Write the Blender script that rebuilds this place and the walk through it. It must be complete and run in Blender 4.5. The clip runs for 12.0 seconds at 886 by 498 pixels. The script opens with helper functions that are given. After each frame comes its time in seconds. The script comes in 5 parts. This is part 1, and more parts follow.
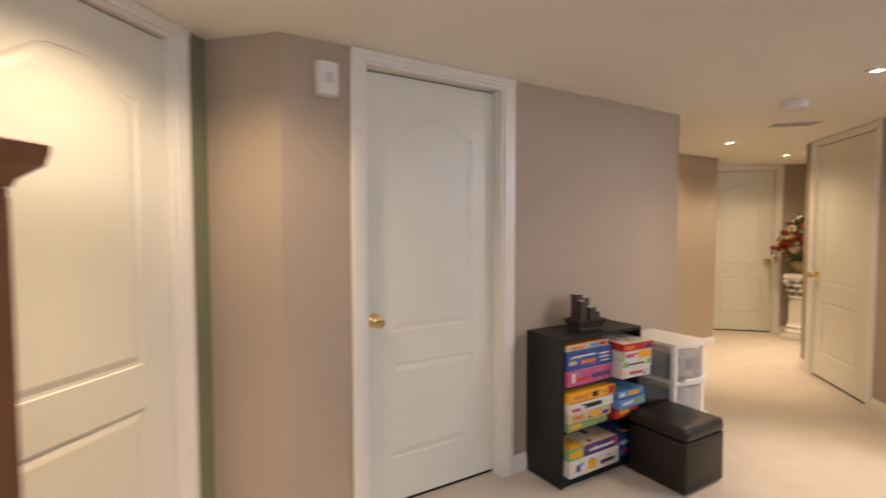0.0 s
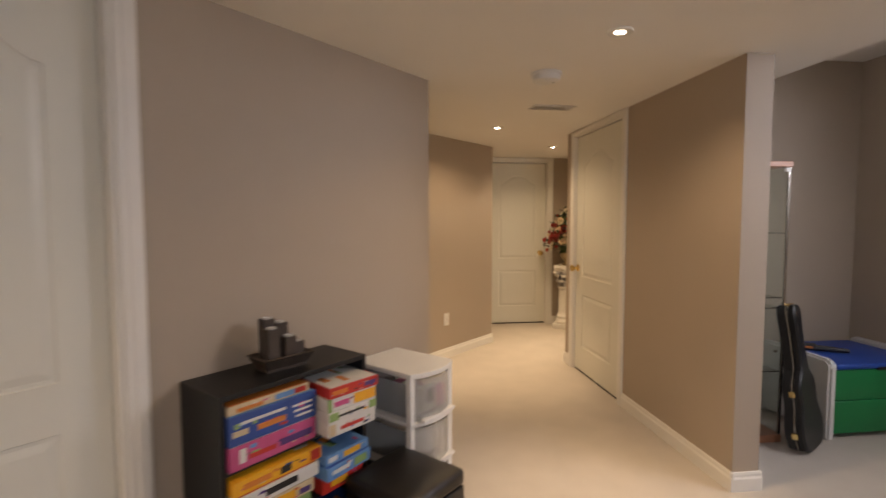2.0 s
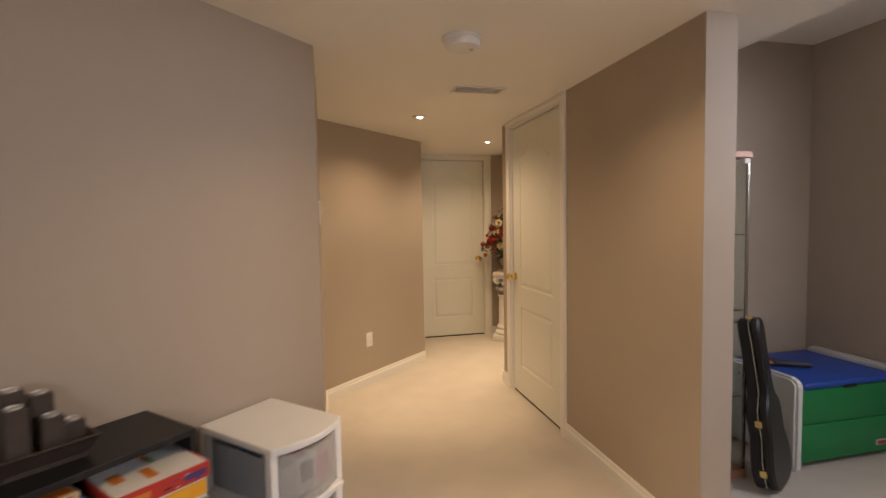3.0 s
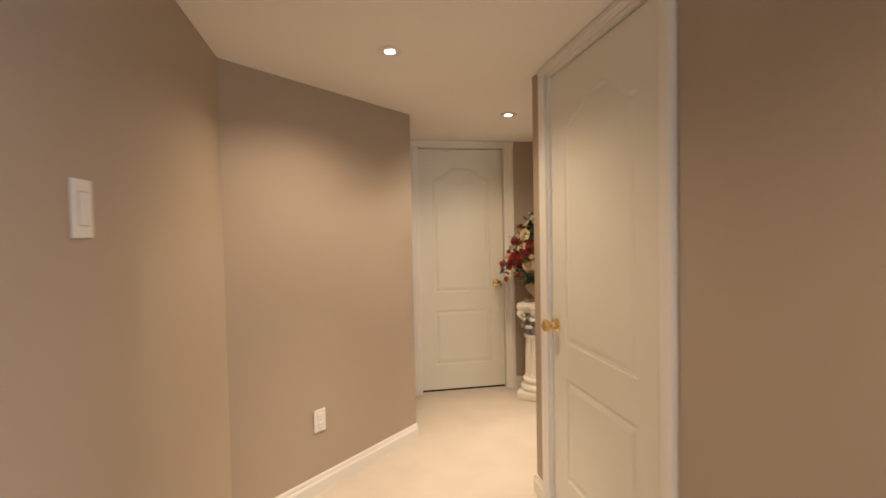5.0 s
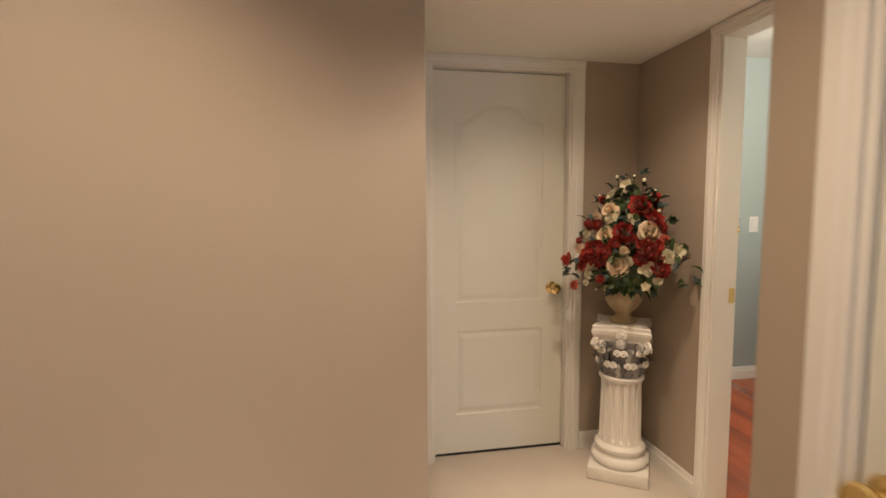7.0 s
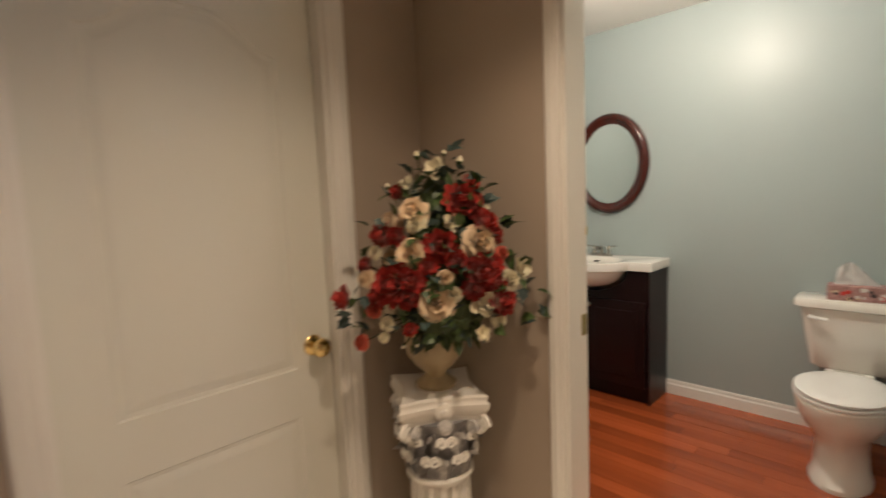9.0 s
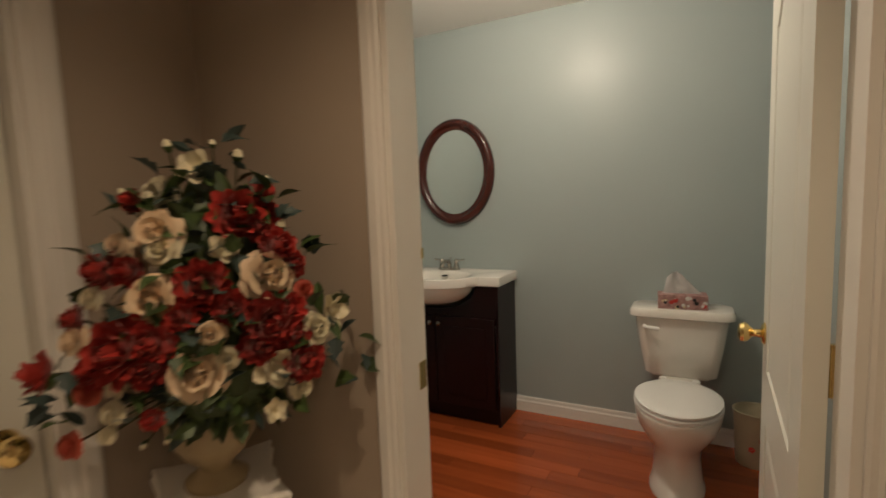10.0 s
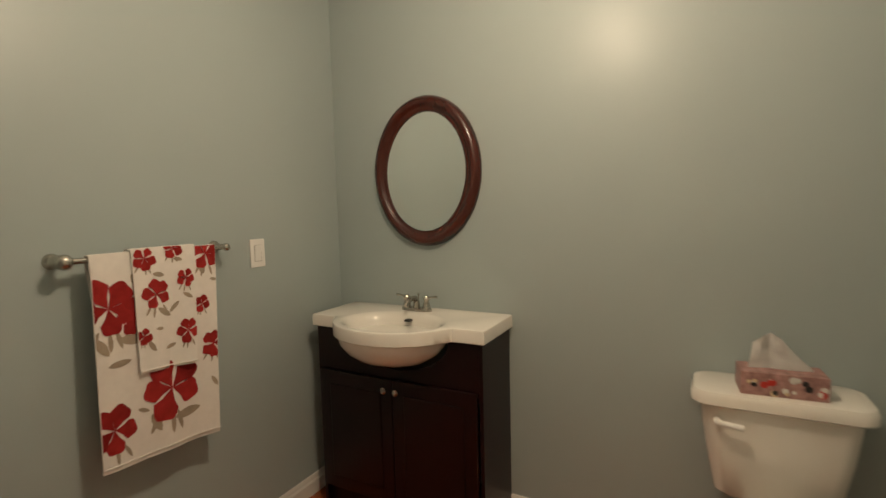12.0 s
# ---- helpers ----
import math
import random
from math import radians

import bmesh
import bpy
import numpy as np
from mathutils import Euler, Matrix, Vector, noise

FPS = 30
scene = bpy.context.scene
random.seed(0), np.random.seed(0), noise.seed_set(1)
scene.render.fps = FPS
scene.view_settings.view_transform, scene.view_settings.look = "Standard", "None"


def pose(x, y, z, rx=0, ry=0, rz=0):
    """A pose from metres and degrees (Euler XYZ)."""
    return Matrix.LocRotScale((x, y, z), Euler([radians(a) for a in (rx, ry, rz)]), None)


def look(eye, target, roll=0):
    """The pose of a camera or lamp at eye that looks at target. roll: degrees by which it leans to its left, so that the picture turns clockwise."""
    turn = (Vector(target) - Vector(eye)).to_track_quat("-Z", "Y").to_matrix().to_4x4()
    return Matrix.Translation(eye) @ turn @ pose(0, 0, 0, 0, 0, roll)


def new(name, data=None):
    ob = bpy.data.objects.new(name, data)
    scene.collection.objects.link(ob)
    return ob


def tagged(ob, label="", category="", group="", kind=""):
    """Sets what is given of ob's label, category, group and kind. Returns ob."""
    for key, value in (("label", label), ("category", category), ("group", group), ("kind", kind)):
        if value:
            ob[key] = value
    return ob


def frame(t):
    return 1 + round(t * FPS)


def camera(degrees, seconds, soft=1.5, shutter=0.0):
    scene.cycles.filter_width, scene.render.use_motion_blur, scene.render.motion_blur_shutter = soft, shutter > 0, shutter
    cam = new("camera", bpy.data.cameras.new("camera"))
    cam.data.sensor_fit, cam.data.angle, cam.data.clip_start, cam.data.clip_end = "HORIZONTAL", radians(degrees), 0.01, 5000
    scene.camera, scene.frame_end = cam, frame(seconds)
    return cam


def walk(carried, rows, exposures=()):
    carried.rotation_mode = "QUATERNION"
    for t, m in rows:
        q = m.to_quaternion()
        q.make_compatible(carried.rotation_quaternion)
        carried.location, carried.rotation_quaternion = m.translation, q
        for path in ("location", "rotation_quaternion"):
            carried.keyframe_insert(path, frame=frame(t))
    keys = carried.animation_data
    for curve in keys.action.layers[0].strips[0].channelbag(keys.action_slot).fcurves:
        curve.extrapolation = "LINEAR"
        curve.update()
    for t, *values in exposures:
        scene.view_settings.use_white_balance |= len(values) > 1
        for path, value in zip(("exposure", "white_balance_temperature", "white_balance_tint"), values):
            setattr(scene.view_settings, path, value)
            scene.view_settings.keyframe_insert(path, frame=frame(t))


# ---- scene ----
cam = camera(85.4, 12.0, soft=1.5, shutter=0.6)
METRES, EYE, TILT, LEAN, TURN = 7.2, 1.327, 0.0, 0.0, 13.9
ROWS = [
    (0.0, 0.0, 0.0, 0.0, -0.0, -2.59, 0.07),
    (0.5, 0.0196, 0.0235, -0.0003, -6.41, -1.98, -0.26),
    (1.0, 0.0464, 0.0469, 0.0003, -11.18, -1.91, 0.21),
    (1.5, 0.0725, 0.073, 0.0007, -15.87, -2.6, 0.25),
    (2.0, 0.1002, 0.1048, -0.0006, -20.94, -3.5, 0.06),
    (2.5, 0.1285, 0.1337, 0.0012, -25.61, -3.43, 0.54),
    (3.0, 0.1592, 0.1668, 0.0008, -27.02, -3.24, 0.98),
    (5.0, 0.2713, 0.3427, -0.0001, -24.4, -1.83, 1.12),
    (5.5, 0.2929, 0.392, -0.0, -22.23, -2.77, 1.23),
    (6.0, 0.3123, 0.4378, 0.0015, -20.47, -3.75, 0.76),
    (6.5, 0.3244, 0.4883, 0.0002, -21.1, -4.32, 0.41),
    (8.5, 0.3947, 0.664, 0.0015, -49.1, -6.23, 2.04),
    (9.0, 0.4158, 0.6769, 0.0025, -59.15, -5.96, 2.41),
    (9.5, 0.4431, 0.6817, 0.0025, -69.17, -5.94, 2.5),
    (10.0, 0.4701, 0.6849, 0.0031, -76.22, -5.64, 2.06),
    (10.5, 0.5, 0.6882, 0.004, -79.17, -5.05, 1.66),
    (11.0, 0.5308, 0.6892, 0.006, -79.65, -4.49, 1.64),
    (11.5, 0.566, 0.6912, 0.0087, -78.86, -4.7, 1.74),
    (12.0, 0.6037, 0.6928, 0.0054, -75.82, -4.8, 1.49),
]
EXPOSURES = [(0.0, 0.08, 6500, 10), (1.0, -0.12, 6600, 10), (2.5, -0.36, 6850, 10), (3.2, -0.18, 6700, 10), (5.0, 0.08, 6000, 10), (6.0, 0.06, 5800, 10), (6.7, -0.02, 5750, 10), (8.5, -0.18, 5650, 10), (9.0, -0.30, 5700, 10), (9.5, -0.74, 5900, 10), (10.0, -1.0, 6050, 10), (11.0, -1.03, 6250, 10), (12.0, -0.88, 6700, 10)]
walk(cam, [(t, pose(0, 0, EYE, TILT, LEAN, TURN) @ pose(METRES * x, METRES * y, METRES * z, 90 + pitch, roll, yaw)) for t, x, y, z, yaw, pitch, roll in ROWS], EXPOSURES)

# ---- plan, in metres ----
LOW, HIGH = 2.09, 2.43          # the hall's dropped ceiling; the full height
A0, A1, A2 = (-1.42, -2.6), (-1.42, 1.70), (-1.08, 1.70)
B1, B2 = (0.772, 3.60), (0.752, 5.06)
C1, C2, C3 = (1.672, 5.945), (1.68, 6.76), (2.95, 6.76)
D1, D2, D3 = (2.95, 5.147), (2.19, 5.147), (2.19, 2.98)
S0, S1, S2 = (2.33, 3.98), (3.89, 3.98), (3.89, -2.6)
BX0, BX1, BY0, BY1 = 3.06, 4.95, 5.20, 7.53   # the washroom's inner faces
POTS = [(1.484, 2.813), (1.469, 4.886), (2.307, 5.868), (-1.0, 1.08)]
BATH_LAMP = (3.95, 6.30)

# ---- world and lights ----
world = bpy.data.worlds.new("dim_outside")
world.use_nodes = True
# kept nearly dark so gaps behind the walls leak no light
world.node_tree.nodes["Background"].inputs["Color"].default_value = (0.5, 0.6, 0.7, 1)
world.node_tree.nodes["Background"].inputs["Strength"].default_value = 0.02
scene.world = world


def spot(name, at, watts, colour, degrees, blend, radius):
    lamp = bpy.data.lights.new(name, "SPOT")
    lamp.energy, lamp.color, lamp.spot_size, lamp.spot_blend, lamp.shadow_soft_size = watts, colour, radians(degrees), blend, radius
    ob = new(name, lamp)
    ob.matrix_world = look(at, (at[0], at[1] + 0.0001, 0))
    return ob


def area(name, at, to, w, h, watts, colour):
    lamp = bpy.data.lights.new(name, "AREA")
    lamp.shape, lamp.size, lamp.size_y, lamp.energy, lamp.color = "RECTANGLE", w, h, watts, colour
    lamp.spread = radians(130)
    ob = new(name, lamp)
    ob.matrix_world = look(at, to)
    return ob


WARM = (1.0, 0.72, 0.45)
for px, py in POTS:
    spot("pot_light_flood", (px, py, LOW - 0.012), 48, WARM, 149, 0.7, 0.035)
    spot("pot_light_beam", (px, py, LOW - 0.012), 115, WARM, 62, 1.0, 0.035)
area("window_daylight", (3.925, 2.0, 2.03), (2.8, 2.7, 0.9), 1.3, 0.5, 25, (0.88, 0.88, 1.0))
area("south_window_daylight", (1.3, -2.63, 2.0), (0.6, 0.0, 0.0), 1.3, 0.5, 42, (0.88, 0.88, 1.0))
bulb = bpy.data.lights.new("washroom_bulb", "POINT")
bulb.energy, bulb.color, bulb.shadow_soft_size = 97, (1.0, 0.80, 0.58), 0.06
new("washroom_bulb", bulb).location = (*BATH_LAMP, HIGH - 0.115)


# ---- materials ----
def material(name, colour, rough=0.6, metal=0.0, var=0.08, scale=6.0, bump=0.0, bump_scale=200.0, coat=0.0, spec=0.5, tint=None, sheen=0.0, random_value=0.0):
    m = bpy.data.materials.new(name)
    m.use_nodes = True
    nt = m.node_tree
    b = nt.nodes["Principled BSDF"]
    b.inputs["Roughness"].default_value, b.inputs["Metallic"].default_value = rough, metal
    b.inputs["Coat Weight"].default_value, b.inputs["Specular IOR Level"].default_value = coat, spec
    b.inputs["Sheen Weight"].default_value = sheen
    co = nt.nodes.new("ShaderNodeTexCoord")
    n1 = nt.nodes.new("ShaderNodeTexNoise")
    n1.inputs["Scale"].default_value, n1.inputs["Detail"].default_value = scale, 5
    nt.links.new(co.outputs["Object"], n1.inputs["Vector"])
    mix = nt.nodes.new("ShaderNodeMix")
    mix.data_type = "RGBA"
    t = tint or tuple(c * (1 - 2 * var) for c in colour)
    mix.inputs["A"].default_value = (*[min(1, c * (1 + var)) for c in colour], 1)
    mix.inputs["B"].default_value = (*t, 1)
    nt.links.new(n1.outputs["Fac"], mix.inputs["Factor"])
    out = mix.outputs["Result"]
    if random_value:
        info = nt.nodes.new("ShaderNodeObjectInfo")
        span = nt.nodes.new("ShaderNodeMapRange")
        span.inputs["To Min"].default_value, span.inputs["To Max"].default_value = 1 - random_value, 1 + random_value
        nt.links.new(info.outputs["Random"], span.inputs["Value"])
        hsv = nt.nodes.new("ShaderNodeHueSaturation")
        nt.links.new(span.outputs["Result"], hsv.inputs["Value"])
        nt.links.new(out, hsv.inputs["Color"])
        out = hsv.outputs["Color"]
    nt.links.new(out, b.inputs["Base Color"])
    if bump:
        n2 = nt.nodes.new("ShaderNodeTexNoise")
        n2.inputs["Scale"].default_value, n2.inputs["Detail"].default_value = bump_scale, 3
        nt.links.new(co.outputs["Object"], n2.inputs["Vector"])
        bp = nt.nodes.new("ShaderNodeBump")
        bp.inputs["Strength"].default_value, bp.inputs["Distance"].default_value = bump, 0.004
        nt.links.new(n2.outputs["Fac"], bp.inputs["Height"])
        nt.links.new(bp.outputs["Normal"], b.inputs["Normal"])
    return m


def glow(name, colour, strength):
    m = bpy.data.materials.new(name)
    m.use_nodes = True
    b = m.node_tree.nodes["Principled BSDF"]
    b.inputs["Base Color"].default_value = (*colour, 1)
    b.inputs["Emission Color"].default_value = (*colour, 1)
    b.inputs["Emission Strength"].default_value = strength
    return m


def glass(name, colour, rough=0.02):
    m = bpy.data.materials.new(name)
    m.use_nodes = True
    b = m.node_tree.nodes["Principled BSDF"]
    b.inputs["Base Color"].default_value = (*colour, 1)
    b.inputs["Transmission Weight"].default_value, b.inputs["Roughness"].default_value, b.inputs["IOR"].default_value = 1, rough, 1.45
    return m


def wood(name, dark, light, rough=0.3, axis="Y", scale=1.0, random_value=0.0, coat=0.0):
    m = material(name, light, rough, coat=coat, random_value=random_value)
    nt = m.node_tree
    mix = next(n for n in nt.nodes if n.type == "MIX")
    n1 = next(n for n in nt.nodes if n.type == "TEX_NOISE")
    co = next(n for n in nt.nodes if n.type == "TEX_COORD")
    mapping = nt.nodes.new("ShaderNodeMapping")
    stretch = {"X": (1.5, 22, 22), "Y": (22, 1.5, 22), "Z": (22, 22, 1.5)}[axis]
    mapping.inputs["Scale"].default_value = [s * scale for s in stretch]
    if random_value:
        info = next(n for n in nt.nodes if n.type == "OBJECT_INFO")
        comb = nt.nodes.new("ShaderNodeVectorMath")
        comb.operation = "SCALE"
        comb.inputs[0].default_value = (7, 11, 5)
        nt.links.new(info.outputs["Random"], comb.inputs["Scale"])
        nt.links.new(comb.outputs["Vector"], mapping.inputs["Location"])
    nt.links.new(co.outputs["Object"], mapping.inputs["Vector"])
    nt.links.new(mapping.outputs["Vector"], n1.inputs["Vector"])
    n1.inputs["Scale"].default_value, n1.inputs["Detail"].default_value, n1.inputs["Distortion"].default_value = 1.0, 6, 0.6
    mix.inputs["A"].default_value, mix.inputs["B"].default_value = (*dark, 1), (*light, 1)
    return m


TAUPE = material("taupe_wall_paint", (0.42, 0.350, 0.276), 0.62, var=0.03, scale=1.6, bump=0.05, bump_scale=260)
BATHBLUE = material("blue_grey_satin_paint", (0.368, 0.425, 0.42), 0.38, spec=0.36, var=0.03, scale=1.6, bump=0.04, bump_scale=220)
GREENWALL = material("sage_green_wall_paint", (0.19, 0.205, 0.125), 0.6, var=0.04, scale=1.6, bump=0.05, bump_scale=260)
CEILING = material("white_ceiling_paint", (0.88, 0.86, 0.82), 0.85, var=0.02, scale=2, bump=0.12, bump_scale=160)
TRIM = material("white_semi_gloss_trim", (0.80, 0.78, 0.73), 0.34, var=0.02, scale=5)
DOORWHITE = material("cream_door_paint", (0.74, 0.735, 0.66), 0.38, var=0.02, scale=3, bump=0.04, bump_scale=400)
CARPET = material("beige_carpet", (0.60, 0.54, 0.465), 0.95, var=0.07, scale=5, bump=0.9, bump_scale=330, spec=0.1, sheen=0.2)
PLANK = wood("red_brown_floorboards", (0.24, 0.045, 0.011), (0.46, 0.105, 0.026), 0.20, "Y", 1.0, 0.28, 0.4)
SUBFLOOR = material("dark_board_joint", (0.03, 0.012, 0.006), 0.8)
BRASS = material("polished_brass", (0.82, 0.62, 0.26), 0.16, 1.0, var=0.05)
NICKEL = material("brushed_nickel", (0.52, 0.49, 0.44), 0.26, 1.0, var=0.06)
BLACKWOOD = material("black_laminate", (0.007, 0.007, 0.008), 0.45, var=0.15, scale=20)
LEATHER = material("black_leatherette", (0.008, 0.006, 0.005), 0.38, var=0.2, scale=14, bump=0.25, bump_scale=420)
WHITEPLASTIC = material("white_plastic", (0.78, 0.77, 0.74), 0.42, var=0.03)
CHINA = material("white_vitreous_china", (0.80, 0.77, 0.71), 0.10, var=0.015, coat=0.5)
ESPRESSO = wood("espresso_cabinet_wood", (0.007, 0.0016, 0.0018), (0.014, 0.0028, 0.003), 0.34, "Z", 1.0, 0.0, 0.05)
MAHOGANY = wood("mahogany_frame_wood", (0.022, 0.004, 0.0025), (0.085, 0.012, 0.006), 0.24, "Z", 1.0, 0.0, 0.25)
OAK = wood("reddish_oak", (0.17, 0.06, 0.025), (0.28, 0.11, 0.05), 0.35, "Z")
ESPRESSO.node_tree.nodes["Principled BSDF"].inputs["Specular IOR Level"].default_value = 0.3
# near-black colour stands in for the shade inside gaps, holes and slots
GAPSHADE = material("gap_shade_black", (0.012, 0.010, 0.008), 0.9)
MIRROR = material("mirror_silvering", (0.90, 0.92, 0.90), 0.015, 1.0, var=0.0)


# ---- builders ----
def thing(name, label, category, m=None, group="", kind=""):
    ob = new(name)
    ob.empty_display_size = 0.05
    if m is not None:
        ob.matrix_world = m
    return tagged(ob, label, category, group, kind)


def part(name, bm, mat, parent=None, label="", smooth=False, m=None):
    bmesh.ops.recalc_face_normals(bm, faces=bm.faces)
    me = bpy.data.meshes.new(name)
    bm.to_mesh(me)
    bm.free()
    me.materials.append(mat)
    if smooth:
        me.shade_smooth()
        me.set_sharp_from_angle(angle=radians(38))
    ob = new(name, me)
    if parent is not None:
        ob.parent = parent
    if m is not None:
        ob.matrix_local = m
    return tagged(ob, label)


def box(lo, hi, bevel=0.0, seg=2, bm=None, m=None):
    bm = bm or bmesh.new()
    c = [(a + b) / 2 for a, b in zip(lo, hi)]
    mat = Matrix.Translation(c) @ Matrix.Diagonal((*[abs(b - a) for a, b in zip(lo, hi)], 1))
    if m is not None:
        mat = m @ mat
    made = bmesh.ops.create_cube(bm, size=1, matrix=mat)["verts"]
    if bevel:
        edges = list({e for v in made for e in v.link_edges})
        bmesh.ops.bevel(bm, geom=edges, offset=bevel, segments=seg, profile=0.5, affect="EDGES")
    return bm


def lathe(profile, steps=32, bm=None, m=None, sx=1.0, sy=1.0):
    bm = bm or bmesh.new()
    m = m or Matrix()
    rings = []
    for r, z in profile:
        if r < 1e-5:
            rings.append([bm.verts.new(m @ Vector((0, 0, z)))])
        else:
            rings.append([bm.verts.new(m @ Vector((sx * r * math.cos(2 * math.pi * i / steps), sy * r * math.sin(2 * math.pi * i / steps), z))) for i in range(steps)])
    for a, b in zip(rings, rings[1:]):
        for i in range(steps):
            j = (i + 1) % steps
            if len(a) == 1 and len(b) == 1:
                continue
            if len(a) == 1:
                bm.faces.new((a[0], b[j], b[i]))
            elif len(b) == 1:
                bm.faces.new((a[i], a[j], b[0]))
            else:
                bm.faces.new((a[i], a[j], b[j], b[i]))
    for ring in (rings[0], rings[-1]):
        if len(ring) > 1:
            bm.faces.new(ring)
    return bm


def tube(points, radius, sides=10, bm=None, m=None):
    """A round bar along points; radius may be one number or one a point."""
    bm = bm or bmesh.new()
    m = m or Matrix()
    pts = [Vector(p) for p in points]
    radii = radius if isinstance(radius, (list, tuple)) else [radius] * len(pts)
    rings, side = [], None
    for i, p in enumerate(pts):
        d = (pts[min(i + 1, len(pts) - 1)] - pts[max(i - 1, 0)]).normalized()
        if side is None:
            side = d.orthogonal().normalized()
        side = (side - d * side.dot(d)).normalized()
        up = d.cross(side)
        rings.append([bm.verts.new(m @ (p + radii[i] * (math.cos(a) * side + math.sin(a) * up))) for a in [2 * math.pi * k / sides for k in range(sides)]])
    for a, b in zip(rings, rings[1:]):
        for k in range(sides):
            bm.faces.new((a[k], a[(k + 1) % sides], b[(k + 1) % sides], b[k]))
    bm.faces.new(rings[0])
    bm.faces.new(rings[-1])
    return bm


def prism(outline, y0, y1, bm=None, m=None):
    """An outline in x and z, drawn out from y0 to y1."""
    bm = bm or bmesh.new()
    m = m or Matrix()
    a = [bm.verts.new(m @ Vector((x, y0, z))) for x, z in outline]
    b = [bm.verts.new(m @ Vector((x, y1, z))) for x, z in outline]
    n = len(a)
    for i in range(n):
        bm.faces.new((a[i], a[(i + 1) % n], b[(i + 1) % n], b[i]))
    for loop in (a, b):
        fill = bmesh.ops.triangle_fill(bm, use_beauty=True, edges=list({e for i in range(n) for e in loop[i].link_edges if e.other_vert(loop[i]) in loop}))
    return bm


def loft(sections, bm=None, caps=True):
    """Closed loops of equally many points, joined one to the next."""
    bm = bm or bmesh.new()
    rings = [[bm.verts.new(p) for p in s] for s in sections]
    n = len(rings[0])
    for a, b in zip(rings, rings[1:]):
        for i in range(n):
            bm.faces.new((a[i], a[(i + 1) % n], b[(i + 1) % n], b[i]))
    if caps:
        bm.faces.new(rings[0])
        bm.faces.new(rings[-1])
    return bm


def inset(loop, d):
    """A closed outline, counter-clockwise, moved inwards by d."""
    out, n = [], len(loop)
    for i in range(n):
        p, q, r = Vector(loop[i - 1]), Vector(loop[i]), Vector(loop[(i + 1) % n])
        e1, e2 = (q - p).normalized(), (r - q).normalized()
        n1, n2 = Vector((-e1.y, e1.x)), Vector((-e2.y, e2.x))
        k = (n1 + n2)
        k = k / max(0.3, k.dot(n1))
        out.append(tuple(q + k * d))
    return out


def run(a, b):
    """The frame of a wall from a to b, the room on its right: x along it, y into it, z up; and its length."""
    d = Vector(b) - Vector(a)
    return pose(a[0], a[1], 0, 0, 0, math.degrees(math.atan2(d.y, d.x))), d.length


def wall(name, a, b, thick, top, mat, label, openings=(), before=0.0, after=0.0, bottom=0.0):
    m, length = run(a, b)
    bm, s = bmesh.new(), -before
    for s0, s1, z1, *sill in openings:
        box((s, 0, bottom), (s0, thick, top), bm=bm)
        box((s0, 0, z1), (s1, thick, top), bm=bm)
        if sill:
            box((s0, 0, bottom), (s1, thick, sill[0]), bm=bm)
        s = s1
    box((s, 0, bottom), (length + after, thick, top), bm=bm)
    ob = part(name, bm, mat)
    ob.matrix_world = m
    return tagged(ob, label, "wall", kind="structure")


def baseboard(a, b, spans, high=0.095, mat=None):
    m, _ = run(a, b)
    for s0, s1 in spans:
        prof = [(0, 0), (0, high), (-0.005, high), (-0.008, high - 0.012), (-0.008, high - 0.022), (-0.013, high - 0.032), (-0.013, 0)]
        bm = loft([[(s, y, z) for y, z in prof] for s in (s0, s1)])
        ob = part("baseboard", bm, mat or TRIM)
        ob.matrix_world = m
        tagged(ob, "white moulded baseboard along the foot of the wall", "baseboard", kind="structure")


def panel_outline(x0, x1, z0, z1, rise):
    pts = [(x0, z0), (x1, z0)]
    if not rise:
        return pts + [(x1, z1), (x0, z1)]
    steps = 18
    for i in range(steps + 1):
        u = i / steps
        k = max(0.0, min(1.0, (0.5 - abs(u - 0.5)) / 0.5))
        pts.append((x1 + (x0 - x1) * u, z1 + rise * (0.5 - 0.5 * math.cos(math.pi * min(1, k * 1.25)))))
    return pts


def slab(w, h, t, both=False):
    """A moulded two-panel door leaf, its face at y = 0, from x = 0 to w."""
    bm = bmesh.new()
    stile = 0.135 if w > 0.72 else 0.12
    loops = [panel_outline(stile, w - stile, 0.225, 0.680, 0), panel_outline(stile, w - stile, 0.835, 1.775, 0.095)]

    def face(y, sign):
        edges = []
        rect = [bm.verts.new((x, y, z)) for x, z in ((0, 0.016), (w, 0.016), (w, h), (0, h))]
        edges += [bm.edges.new((rect[i], rect[(i + 1) % 4])) for i in range(4)]
        for loop in loops:
            rings = []
            for d, deep in ((0, 0), (0.004, 0.005), (0.015, 0.006), (0.034, 0.0015), (0.040, 0.0005)):
                rings.append([bm.verts.new((x, y + sign * deep, z)) for x, z in inset(loop, d)])
            n = len(loop)
            edges += [bm.edges.new((rings[0][i], rings[0][(i + 1) % n])) for i in range(n)]
            for a, b in zip(rings, rings[1:]):
                for i in range(n):
                    bm.faces.new((a[i], a[(i + 1) % n], b[(i + 1) % n], b[i]))
            bm.faces.new(rings[-1])
        bmesh.ops.triangle_fill(bm, use_beauty=True, edges=edges)
        return rect
    front = face(0, 1)
    if both:
        back = face(t, -1)
    else:
        back = [bm.verts.new((x, t, z)) for x, z in ((0, 0.016), (w, 0.016), (w, h), (0, h))]
        bm.faces.new(back)
    for i in range(4):
        bm.faces.new((front[i], front[(i + 1) % 4], back[(i + 1) % 4], back[i]))
    return bm


